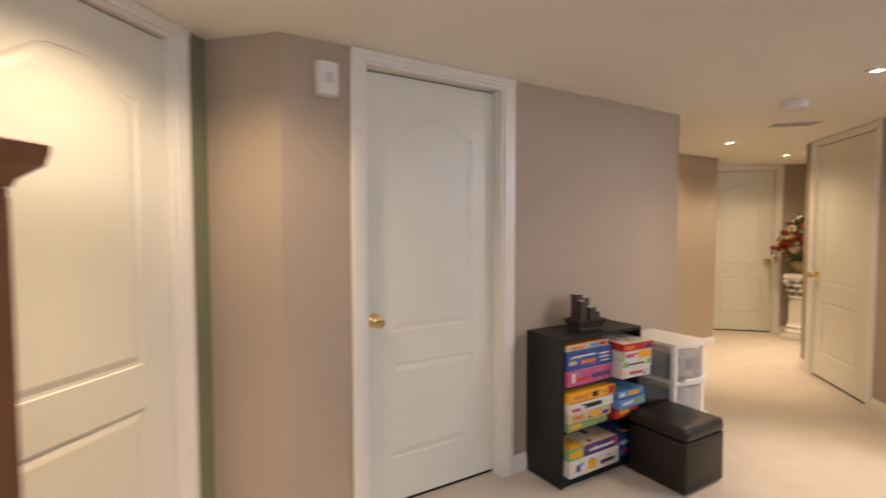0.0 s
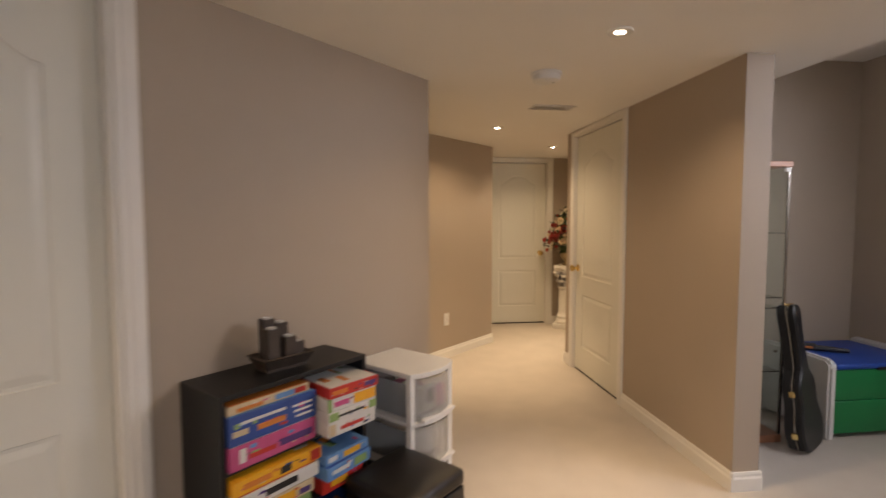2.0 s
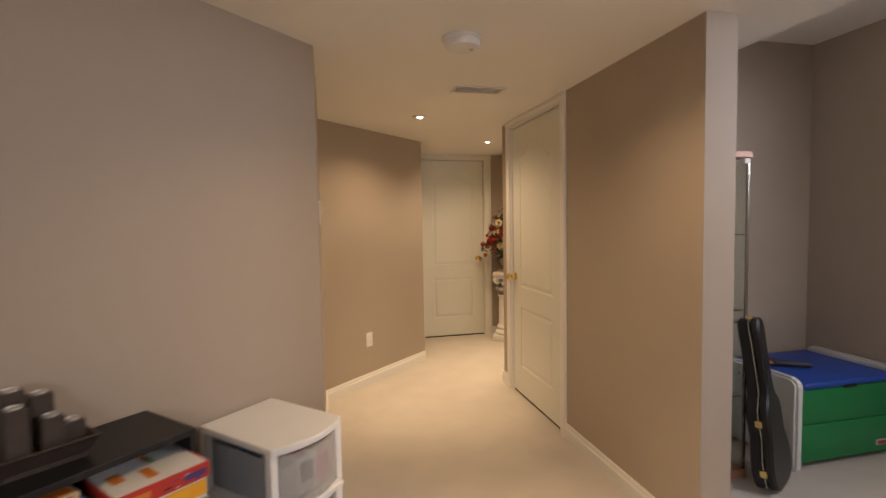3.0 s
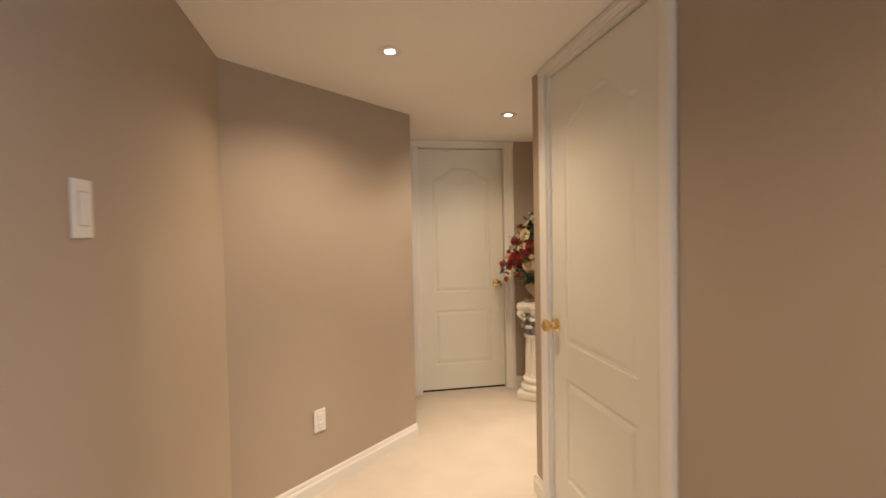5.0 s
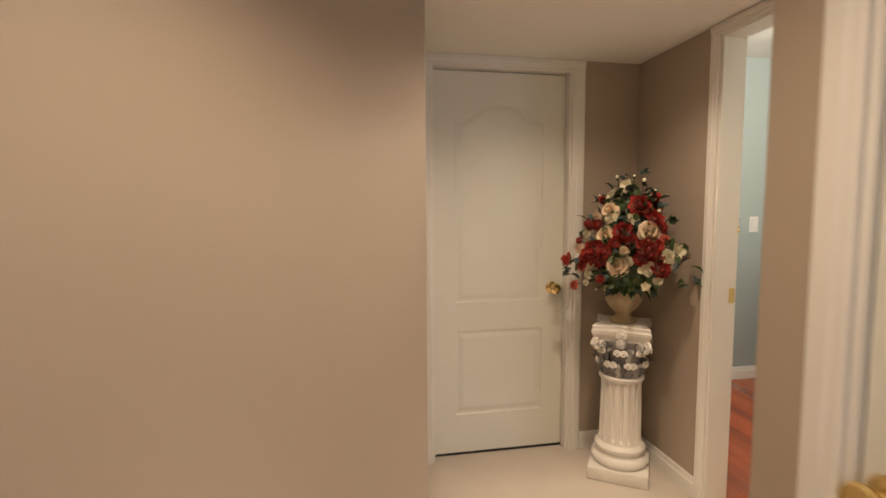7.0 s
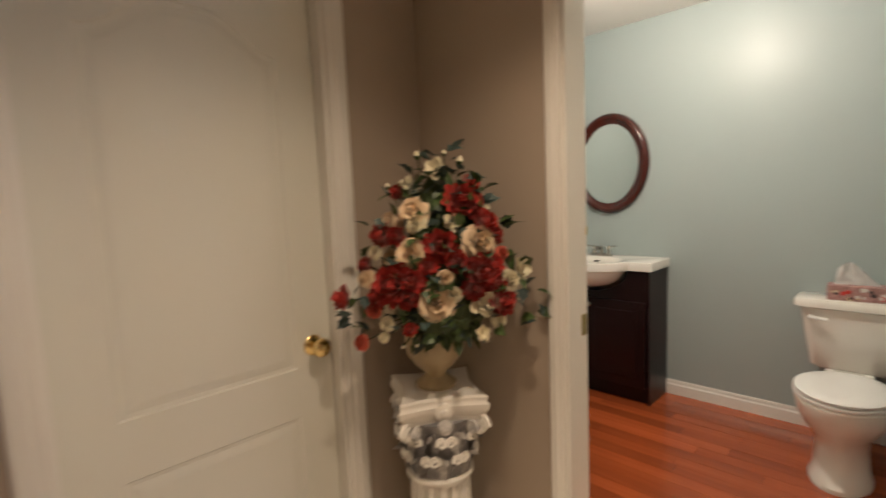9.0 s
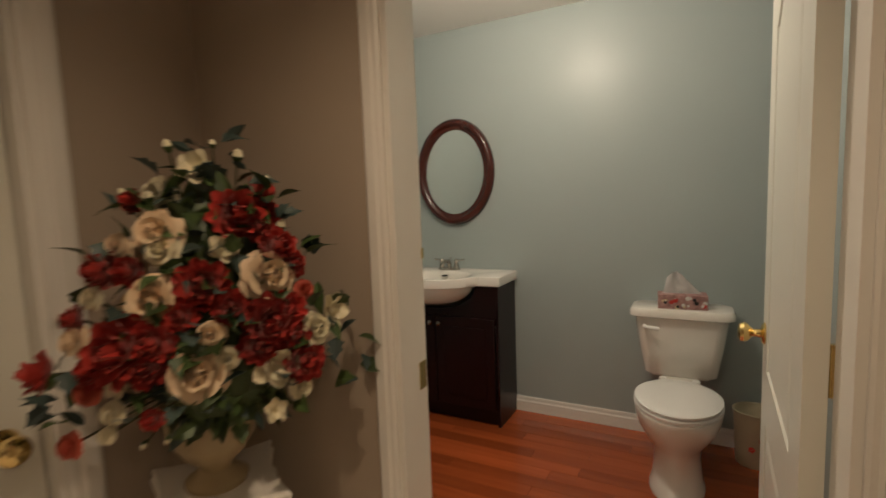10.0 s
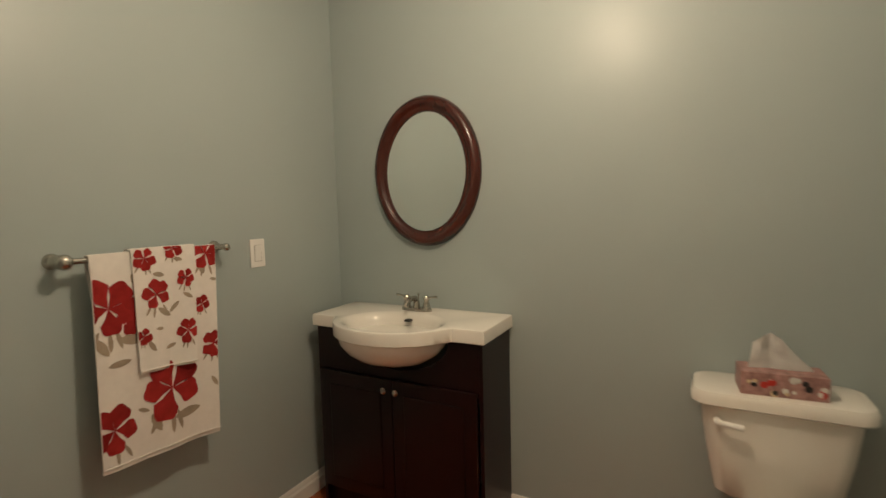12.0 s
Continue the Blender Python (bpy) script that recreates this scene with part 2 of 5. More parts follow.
def casing(length, m, parent, wide=0.065):
    """An upright or level piece of moulded casing: length along x, its width along z, standing out of the wall along -y."""
    k = wide / 0.065
    prof = [(y, z * k) for y, z in ((0, 0), (-0.010, 0), (-0.013, 0.008), (-0.013, 0.020), (-0.018, 0.028), (-0.018, 0.056), (-0.013, 0.065), (0, 0.065))]
    bm = loft([[(x, y, z) for y, z in prof] for x in (0, length)])
    return part("casing", bm, TRIM, parent, m=m)


def knob(parent, m, name="door_knob"):
    """A brass knob; its axis along -y."""
    turn = pose(0, 0, 0, 90)
    bm = lathe([(0.0, 0.0), (0.031, 0.0), (0.033, 0.004), (0.026, 0.010), (0.013, 0.013), (0.011, 0.030), (0.016, 0.036), (0.026, 0.044), (0.030, 0.054), (0.027, 0.064), (0.017, 0.070), (0.0, 0.071)], 24)
    ob = part(name, bm, BRASS, parent, "polished brass knob", smooth=True)
    ob.matrix_local = m @ turn
    return ob


HEAD = 2.05


def door_frame(ob, w, deep, thick, wide=0.065):
    """Jambs, stops and casings round an opening from x = 0 to w."""
    part("jamb", box((-0.0, 0.001, 0), (0.018, thick - 0.001, HEAD)), TRIM, ob)
    part("jamb", box((w - 0.018, 0.001, 0), (w, thick - 0.001, HEAD)), TRIM, ob)
    part("head_jamb", box((0.018, 0.001, HEAD - 0.018), (w - 0.018, thick - 0.001, HEAD)), TRIM, ob)
    casing(HEAD - 0.004, pose(0.004, 0, 0) @ pose(0, 0, 0, 0, -90, 0), ob, wide)
    casing(HEAD - 0.004, pose(w - 0.004, 0, 0) @ Matrix.Diagonal((-1, 1, 1, 1)) @ pose(0, 0, 0, 0, -90, 0), ob, wide)
    casing(w + 2 * wide - 0.008, pose(0.004 - wide, 0, HEAD - 0.004), ob, LOW - HEAD + 0.003)


def hinge(ob, x, y, z, mat):
    part("hinge", tube([(x, y, z - 0.045), (x, y, z + 0.045)], 0.006, 10), mat, ob, smooth=True)


def closed_door(name, a, b, s0, w, deep, label, knob_left=True, thick=0.115, wide=0.065, set_back=0.065):
    m, _ = run(a, b)
    ob = thing(name, label, "door", m @ pose(s0, 0, 0), kind="structure")
    door_frame(ob, w, deep, thick, wide)
    leaf = part("door_leaf", slab(w - 0.042, HEAD - 0.024, 0.035), DOORWHITE, ob, smooth=False, m=pose(0.021, deep, 0))
    kx = set_back if knob_left else w - 0.107
    knob(leaf, pose(kx, 0.0, 0.90))
    # dark strip painted as the shade under the door leaf
    part("threshold_gap_shade", box((0.018, deep + 0.004, 0.0), (w - 0.018, deep + 0.03, 0.012)), GAPSHADE, ob)
    return ob


# ---- structure ----
part("floor", box((-1.6, -2.8, -0.10), (3.02, 7.0, 0.0)), CARPET)
tagged(bpy.data.objects["floor"], "beige cut-pile carpet over the whole hall floor", "floor", kind="structure")
tagged(part("floor_side_room", box((3.02, -2.8, -0.10), (4.1, 4.15, 0.0)), CARPET), "beige cut-pile carpet in the side room", "floor", kind="structure")


def slab_block(name, lo, hi, mat, label, category):
    return tagged(part(name, box(lo, hi), mat), label, category, kind="structure")


slab_block("ceiling", (-1.6, -2.8, LOW), (2.65, 5.147, LOW + 0.34), CEILING, "white painted dropped ceiling over the hall", "ceiling")
slab_block("ceiling_alcove", (0.6, 5.147, LOW), (2.95, 6.9, LOW + 0.34), CEILING, "white painted dropped ceiling over the alcove", "ceiling")
slab_block("ceiling_high", (2.65, -2.8, HIGH), (5.2, 7.7, HIGH + 0.08), CEILING, "white painted higher ceiling over the side rooms", "ceiling")

wall("wall_west", A0, A1, 0.115, LOW, GREENWALL, "sage green painted wall with a door", [(3.38, 4.14, HEAD)])
wall("wall_jog", A1, A2, 0.115, LOW, TAUPE, "short taupe painted return wall", before=0.115)
wall("wall_diagonal_1", A2, B1, 0.115, LOW, TAUPE, "taupe painted diagonal wall with a door", [(0.35, 1.13, HEAD)])
wall("wall_hall_west", B1, B2, 0.115, LOW, TAUPE, "taupe painted hall wall")
wall("wall_diagonal_2", B2, C1, 0.115, LOW, TAUPE, "taupe painted diagonal hall wall")
wall("wall_return", C1, C2, 0.115, LOW, TAUPE, "taupe painted return wall beside a door")
wall("wall_end", C2, C3, 0.115, LOW, TAUPE, "taupe painted wall at the hall's end with a door", [(0.135, 0.895, HEAD)], before=0.115)
wall("wall_washroom_hall_side", (2.95, 7.53), D1, 0.055, HIGH, TAUPE, "taupe painted partition with an open doorway", [(1.35, 2.15, HEAD)], after=0.055)
wall("wall_washroom_inner", (3.06, BY0 - 0.1), (3.06, BY1), 0.054, HIGH, BATHBLUE, "blue-grey painted washroom partition", [(5.38 - BY0 + 0.1, 6.18 - BY0 + 0.1, HEAD)])
wall("wall_alcove", D1, D2, 0.115, HIGH, TAUPE, "taupe painted alcove wall", before=0.05)
wall("wall_hall_east", (2.19, 5.03), D3, 0.14, HIGH, TAUPE, "taupe painted partition wall with a door and a free end", [(0.055, 0.905, HEAD)])
wall("wall_side_north", S0, S1, 0.115, HIGH, TAUPE, "taupe painted side-room wall")
wall("wall_side_east", S1, S2, 0.115, HIGH, TAUPE, "taupe painted side-room wall with a high window", [(1.28, 2.68, 2.31, 1.75)], before=0.115)
wall("wall_south", S2, A0, 0.115, HIGH, TAUPE, "taupe painted wall with a high window", [(1.89, 3.29, 2.0 + 0.28, 1.72)], before=0.115, after=0.115)
wall("wall_washroom_north", (BX0, BY1), (BX1, BY1), 0.115, HIGH, BATHBLUE, "blue-grey satin painted washroom wall", before=0.115)
wall("wall_washroom_east", (BX1, BY1), (BX1, BY0), 0.115, HIGH, BATHBLUE, "blue-grey satin painted washroom wall", before=0.115)
wall("wall_washroom_south", (BX1, BY0), (BX0, BY0), 0.1, HIGH, BATHBLUE, "blue-grey satin painted washroom wall", before=0.115)

closed_door("door_1", A0, A1, 3.38, 0.76, 0.035, "cream two-panel moulded door, closed, with white casing", True)
closed_door("door_2", A2, B1, 0.35, 0.78, 0.07, "cream two-panel arched moulded door, closed, with a brass knob", set_back=0.050)
closed_door("door_3", (2.19, 5.03), D3, 0.055, 0.850, 0.014, "cream two-panel arched moulded closet door, closed, with a brass knob", thick=0.14, wide=0.066, set_back=0.042)
closed_door("door_4", C2, C3, 0.135, 0.76, 0.05, "cream two-panel arched moulded door at the hall's end, closed", False)

m5, _ = run((2.95, 7.53), D1)
door_5 = thing("door_5", "cream two-panel moulded door standing open into the washroom", "door", m5 @ pose(1.35, 0, 0), kind="structure")
door_frame(door_5, 0.80, 0.05, 0.11, 0.046)
leaf = part("door_leaf", slab(0.755, HEAD - 0.024, 0.035, True), DOORWHITE, door_5, m=pose(0.776, 0.113, 0) @ pose(0, 0, 0, 0, 0, 88))
knob(leaf, pose(0.69, 0.035, 0.93) @ pose(0, 0, 0, 0, 0, 180))
knob(leaf, pose(0.69, 0.0, 0.93))
part("latch_plate", box((0.0175, 0.104, 1.220), (0.0200, 0.1125, 1.244), 0.0006), BRASS, door_5, "small brass latch plate")
part("strike_plate", box((0.0175, 0.075, 0.915), (0.0195, 0.104, 0.98), 0.0006), BRASS, door_5, "small brass strike plate")
for z in (0.25, 1.05, 1.8):
    hinge(door_5, 0.782, 0.119, z, BRASS)

baseboard(A1, A2, [(0, 0.34)])
w1_len = run(A2, B1)[1]
baseboard(A2, B1, [(0, 0.288), (1.192, w1_len + 0.005)])
baseboard(B1, B2, [(-0.005, 1.49)])
baseboard(B2, C1, [(0, run(B2, C1)[1] + 0.005)])
baseboard(C1, C2, [(-0.005, 0.73)])
baseboard(C2, C3, [(0, 0.073), (0.957, 1.27)])
baseboard((2.95, 7.53), D1, [(0.77, 1.307), (2.194, 2.383)])
baseboard(D1, D2, [(0, 0.773)])
baseboard((2.19, 5.03), D3, [(-0.117, -0.010), (0.968, 2.063)])
baseboard(D3, (2.33, 2.98), [(-0.013, 0.153)])
baseboard((2.33, 2.98), S0, [(0, 1.0)])
baseboard(S0, S1, [(0, 1.56)])
baseboard(S1, S2, [(0, 6.5)])
baseboard((BX0, BY1), (BX1, BY1), [(0, 1.89)])
baseboard((BX1, BY1), (BX1, BY0), [(0, 2.33)])
baseboard((BX1, BY0), (BX0, BY0), [(0, 1.89)])



def basement_window(name, a, b, s, z):
    m_win, _ = run(a, b)
    ob = thing(name, "small high basement window in a white frame", "window", m_win @ pose(s, 0, z), kind="structure")
    for lo, hi in (((0, 0.0, 0), (1.4, 0.114, 0.03)), ((0, 0.0, 0.53), (1.4, 0.114, 0.56)), ((0, 0.0, 0.03), (0.03, 0.114, 0.53)), ((1.37, 0.0, 0.03), (1.4, 0.114, 0.53)), ((0.69, 0.06, 0.03), (0.71, 0.09, 0.53))):
        part("window_frame", box(lo, hi, 0.002), TRIM, ob)
    for x in (0.03, 0.71):
        part("pane", box((x, 0.085, 0.03), (x + 0.66, 0.089, 0.53)), glass("window_glass", (1, 1, 1)), ob).visible_shadow = False


basement_window("window_1", S1, S2, 1.28, 1.75)
basement_window("window_2", S2, A0, 1.89, 1.72)


# ---- hall: fixtures ----
# grey of the test button; also painted shade for switch gaps and socket slots
BUTTON_GAP_GREY = material("grey_button_and_gap_shade", (0.45, 0.44, 0.42), 0.5)
LENS = glow("lamp_glow", (1.0, 0.86, 0.66), 30)


def pot_light(x, y):
    ob = thing("pot_light", "small round recessed ceiling light, switched on, with a white ring", "ceiling light", pose(x, y, LOW), "recessed ceiling lights")
    part("trim_ring", lathe([(0.036, 0.0), (0.052, 0.0), (0.054, -0.003), (0.050, -0.007), (0.038, -0.005)], 32), WHITEPLASTIC, ob, smooth=True)
    part("bulb", lathe([(0.0, -0.006), (0.022, -0.005), (0.037, -0.0015), (0.037, 0.0)], 24), LENS, ob, "glowing frosted lens", smooth=True)


for px, py in POTS:
    pot_light(px, py)


def smoke_detector(x, y):
    ob = thing("smoke_detector", "round white plastic smoke detector on the ceiling", "smoke detector", pose(x, y, LOW) @ Matrix.Scale(1.12, 4))
    part("base", lathe([(0.0, 0.0), (0.072, 0.0), (0.074, -0.006), (0.070, -0.012), (0.0, -0.012)], 36), WHITEPLASTIC, ob, smooth=True)
    part("cover", lathe([(0.066, -0.010), (0.067, -0.022), (0.061, -0.036), (0.045, -0.043), (0.0, -0.045)], 36), WHITEPLASTIC, ob, smooth=True)
    part("test_button", lathe([(0.010, -0.038), (0.010, -0.047), (0.0, -0.048)], 16), BUTTON_GAP_GREY, ob, m=pose(0.03, -0.01, 0.0035))


def ceiling_vent(x, y):
    ob = thing("ceiling_vent", "white louvred supply vent in the ceiling", "vent", pose(x, y, LOW))
    for lo, hi in (((-0.15, -0.065, -0.008), (0.15, -0.050, 0)), ((-0.15, 0.050, -0.008), (0.15, 0.065, 0)), ((-0.15, -0.05, -0.008), (-0.135, 0.05, 0)), ((0.135, -0.05, -0.008), (0.15, 0.05, 0))):
        part("frame", box(lo, hi, 0.002), WHITEPLASTIC, ob)
    part("duct_opening", box((-0.135, -0.05, -0.001), (0.135, 0.05, 0.0)), WHITEPLASTIC, ob, "pale opening behind the louvres")
    for i in range(6):
        part("slat", box((-0.134, -0.009, -0.001), (0.134, 0.009, 0.001)), WHITEPLASTIC, ob, m=pose(0, -0.042 + 0.0168 * i, -0.005, 12))


smoke_detector(1.375, 3.40)
ceiling_vent(1.672, 4.13)


def plate(name, label, category, m, w, h):
    ob = thing(name, label, category, m)
    part("cover_plate", box((-w / 2, -0.006, -h / 2), (w / 2, 0.0, h / 2), 0.0025), WHITEPLASTIC, ob)
    return ob


def rocker_switch(m):
    ob = plate("light_switch", "white plastic rocker light switch on the wall", "light switch", m, 0.075, 0.118)
    part("rocker", box((-0.0165, -0.009, -0.033), (0.0165, -0.004, 0.033), 0.002, m=pose(0, 0, 0, 3)), WHITEPLASTIC, ob)
    # grey rim stands in for the shade round the rocker
    part("rocker_gap_shade", box((-0.0185, -0.0066, -0.035), (0.0185, -0.005, 0.035)), BUTTON_GAP_GREY, ob)


def outlet(m):
    ob = plate("wall_outlet", "white plastic double power outlet on the wall", "power outlet", m, 0.073, 0.116)
    for z in (0.022, -0.022):
        socket = part("socket", box((-0.017, -0.0085, z - 0.015), (0.017, -0.004, z + 0.015), 0.004), WHITEPLASTIC, ob)
        for x in (-0.007, 0.007):
            # grey bar drawn as the shade inside a slot
            part("slot", box((x - 0.001, -0.0088, z - 0.004), (x + 0.001, -0.0080, z + 0.005)), BUTTON_GAP_GREY, socket)
    part("screw", lathe([(0.003, 0.0), (0.003, 0.002), (0, 0.0025)], 10), NICKEL, ob, m=pose(0, -0.006, 0, 90))


m_hall, _ = run(B1, B2)
rocker_switch(m_hall @ pose(0.340, 0, 1.39))
m_diag, _ = run(B2, C1)
outlet(m_diag @ pose(0.488, 0, 0.374))
MW, _ = run(A2, B1)


def motion_sensor(m):
    ob = thing("motion_sensor", "white plastic alarm motion sensor high on the wall", "alarm sensor", m)
    w, h, d = 0.046, 0.070, 0.045
    bm = loft([[(-w, 0, -h), (w, 0, -h), (w, 0, h), (-w, 0, h)], [(-w, -d * 0.6, -h * 0.98), (w, -d * 0.6, -h * 0.98), (w, -d * 0.6, h), (-w, -d * 0.6, h)], [(-w * 0.75, -d, -h * 0.9), (w * 0.75, -d, -h * 0.9), (w * 0.75, -d, h * 0.92), (-w * 0.75, -d, h * 0.92)]])
    bmesh.ops.bevel(bm, geom=bm.edges[:], offset=0.006, segments=2, affect="EDGES")
    part("housing", bm, WHITEPLASTIC, ob, smooth=True)
    part("lens_window", box((-0.017, -d - 0.002, -0.020), (0.017, -d + 0.004, 0.022), 0.002), material("milky_lens", (0.62, 0.62, 0.62), 0.3), ob)


motion_sensor(MW @ pose(0.186, 0, 1.932))

# ---- hall: bookshelf with games ----
SHELF_W, SHELF_H, SHELF_D = 0.62, 0.77, 0.26
m_shelf = MW @ pose(1.285, -0.006, 0)
shelf = thing("bookshelf", "low black laminate bookshelf crammed with board game boxes", "bookshelf", m_shelf)
T = 0.018
part("side_panel", box((0, -SHELF_D, 0), (T, 0, SHELF_H), 0.001), BLACKWOOD, shelf)
part("side_panel", box((SHELF_W - T, -SHELF_D, 0), (SHELF_W, 0, SHELF_H), 0.001), BLACKWOOD, shelf)
part("top_panel", box((T, -SHELF_D, SHELF_H - T), (SHELF_W - T, 0, SHELF_H), 0.001), BLACKWOOD, shelf)
part("back_panel", box((T, -0.006, 0.05), (SHELF_W - T, -0.001, SHELF_H - T)), BLACKWOOD, shelf)
for z in (0.045, 0.275, 0.505):
    part("shelf_board", box((T, -SHELF_D + 0.005, z), (SHELF_W - T, -0.006, z + T), 0.001), BLACKWOOD, shelf)
part("kick_board", box((T, -SHELF_D + 0.01, 0), (SHELF_W - T, -SHELF_D + 0.025, 0.045)), BLACKWOOD, shelf)

PAPER = {
    "blue": material("blue_box_card", (0.030, 0.085, 0.33), 0.32, var=0.25, scale=14),
    "pink": material("pink_box_card", (0.58, 0.09, 0.24), 0.35, var=0.2, scale=14),
    "yellow": material("yellow_box_card", (0.75, 0.47, 0.02), 0.35, var=0.2, scale=12, tint=(0.70, 0.22, 0.02)),
    "red": material("red_box_card", (0.55, 0.035, 0.025), 0.35, var=0.2, scale=14),
    "white": material("white_box_card", (0.70, 0.68, 0.64), 0.4, var=0.1, scale=10),
    "green": material("green_box_card", (0.28, 0.42, 0.14), 0.4, var=0.2, scale=10),
    "sky": material("light_blue_box_card", (0.14, 0.30, 0.58), 0.38, var=0.2, scale=12),
    "purple": material("purple_box_card", (0.10, 0.045, 0.20), 0.38, var=0.2, scale=12),
    "black": material("black_print", (0.02, 0.02, 0.022), 0.4),
    "cream": material("cream_box_card", (0.66, 0.52, 0.33), 0.42, var=0.2, scale=12),
    "orange": material("orange_box_card", (0.68, 0.22, 0.04), 0.4, var=0.2, scale=12),
}


prng = random.Random(3)


def game_box(colour, lid, x, z, w, h, d, out, prints, label, turn=0.0):
    """A cardboard game box, its front at out metres before the wall; prints: bars of colour on its front, as u0, u1, v0, v1."""
    ob = thing("game_box", label, "board game", m_shelf @ pose(x + w / 2, -out, z, 0, 0, turn), "board games on the shelf")
    part("tray", box((-w / 2 + 0.002, 0.002, 0), (w / 2 - 0.002, d - 0.002, h * 0.5)), PAPER[colour], ob)
    top = part("lid", box((-w / 2, 0, h * 0.06), (w / 2, d, h), 0.001), PAPER[colour], ob)
    part("lid_print", box((-w / 2 + 0.006, 0.006, h), (w / 2 - 0.006, d - 0.006, h + 0.0012)), PAPER[lid], top)
    extra = []
    for k in range(9):
        u, v = prng.uniform(0.02, 0.9), prng.uniform(0.12, 0.75)
        extra.append((prng.choice(list(PAPER)), u, min(0.99, u + prng.uniform(0.02, 0.09)), v, min(0.95, v + prng.uniform(0.06, 0.18))))
    for k in range(5):
        x0, y0 = prng.uniform(-0.42, 0.3) * w, prng.uniform(0.05, 0.7) * d
        part("printed_shape", box((x0, y0, h + 0.0005), (x0 + prng.uniform(0.05, 0.16) * w, y0 + prng.uniform(0.08, 0.22) * d, h + 0.0018)), PAPER[prng.choice(list(PAPER))], top)
    for c, u0, u1, v0, v1 in extra:
        part("printed_bar", box((-w / 2 + u0 * w, -0.0008, h * v0), (-w / 2 + u1 * w, 0.001, h * v1)), PAPER[c], top)
    for c, u0, u1, v0, v1 in prints:
        part("printed_bar", box((-w / 2 + u0 * w, -0.0012, h * v0), (-w / 2 + u1 * w, 0.001, h * v1)), PAPER[c], top)


L3, L2, L1 = 0.523, 0.293, 0.063
game_box("pink", "white", 0.022, L3, 0.33, 0.078, 0.24, 0.275, [("white", 0.10, 0.17, 0.25, 0.85), ("red", 0.2, 0.5, 0.3, 0.5), ("purple", 0.55, 0.95, 0.3, 0.6)], "bright pink board game box lying on the shelf", 0)
game_box("blue", "sky", 0.022, L3 + 0.080, 0.335, 0.096, 0.24, 0.272, [("white", 0.12, 0.62, 0.66, 0.76), ("orange", 0.3, 0.62, 0.28, 0.48), ("white", 0.70, 0.95, 0.62, 0.70), ("white", 0.72, 0.95, 0.42, 0.50), ("white", 0.74, 0.95, 0.22, 0.30), ("cream", 0.04, 0.2, 0.3, 0.5)], "deep blue board game box with white lettering bars", 0)
game_box("cream", "orange", 0.026, L3 + 0.178, 0.31, 0.03, 0.22, 0.262, [("orange", 0.1, 0.4, 0.2, 0.6), ("sky", 0.55, 0.8, 0.2, 0.8), ("red", 0.8, 0.95, 0.2, 0.8)], "thin cream board game box on a blue one", 0)
game_box("white", "white", 0.366, L3, 0.225, 0.052, 0.30, 0.335, [("red", 0.25, 0.75, 0.35, 0.6), ("cream", 0.02, 0.15, 0.1, 0.9)], "white board game box with red print", -3)
game_box("white", "green", 0.364, L3 + 0.053, 0.228, 0.042, 0.30, 0.340, [("black", 0.2, 0.75, 0.4, 0.6), ("green", 0.02, 0.2, 0.2, 0.9), ("green", 0.85, 1.0, 0.2, 0.9)], "white and green board game box", -3)
game_box("white", "cream", 0.366, L3 + 0.096, 0.226, 0.048, 0.30, 0.338, [("yellow", 0.52, 0.99, 0.1, 0.9), ("pink", 0.12, 0.42, 0.3, 0.7), ("green", 0.0, 0.08, 0.0, 1.0)], "white board game box with a yellow end", -4)
game_box("red", "white", 0.370, L3 + 0.146, 0.228, 0.040, 0.30, 0.345, [("orange", 0.05, 0.35, 0.3, 0.7), ("purple", 0.7, 0.95, 0.3, 0.7)], "red-edged board game box with a white printed lid", -4)
game_box("green", "white", 0.030, L2, 0.30, 0.045, 0.24, 0.275, [("yellow", 0.05, 0.3, 0.3, 0.7)], "pale green board game box lying in the shelf", 2)
game_box("cream", "yellow", 0.026, L2 + 0.047, 0.30, 0.048, 0.24, 0.288, [("orange", 0.1, 0.35, 0.3, 0.7), ("yellow", 0.5, 0.75, 0.2, 0.8), ("purple", 0.8, 0.95, 0.2, 0.6)], "cream board game box with orange pictures", -2)
game_box("white", "red", 0.024, L2 + 0.097, 0.325, 0.050, 0.25, 0.292, [("black", 0.34, 0.72, 0.30, 0.75), ("red", 0.05, 0.2, 0.2, 0.5)], "white board game box with heavy black lettering bars", 0)
game_box("yellow", "yellow", 0.024, L2 + 0.149, 0.345, 0.048, 0.25, 0.285, [("orange", 0.1, 0.4, 0.3, 0.7), ("black", 0.5, 0.62, 0.2, 0.7), ("red", 0.86, 0.98, 0.1, 0.9)], "golden yellow board game box", 0)
game_box("red", "red", 0.368, L2, 0.20, 0.060, 0.22, 0.29, [("yellow", 0.2, 0.6, 0.3, 0.7)], "small red board game box", 0)
game_box("sky", "blue", 0.366, L2 + 0.062, 0.225, 0.050, 0.25, 0.318, [("white", 0.1, 0.5, 0.4, 0.7), ("green", 0.6, 0.9, 0.2, 0.8)], "light blue board game box sticking out of the shelf", 3)
game_box("sky", "sky", 0.372, L2 + 0.114, 0.215, 0.036, 0.24, 0.306, [("yellow", 0.4, 0.8, 0.2, 0.8), ("white", 0.05, 0.25, 0.3, 0.8)], "light blue board game box with a yellow picture", 1)
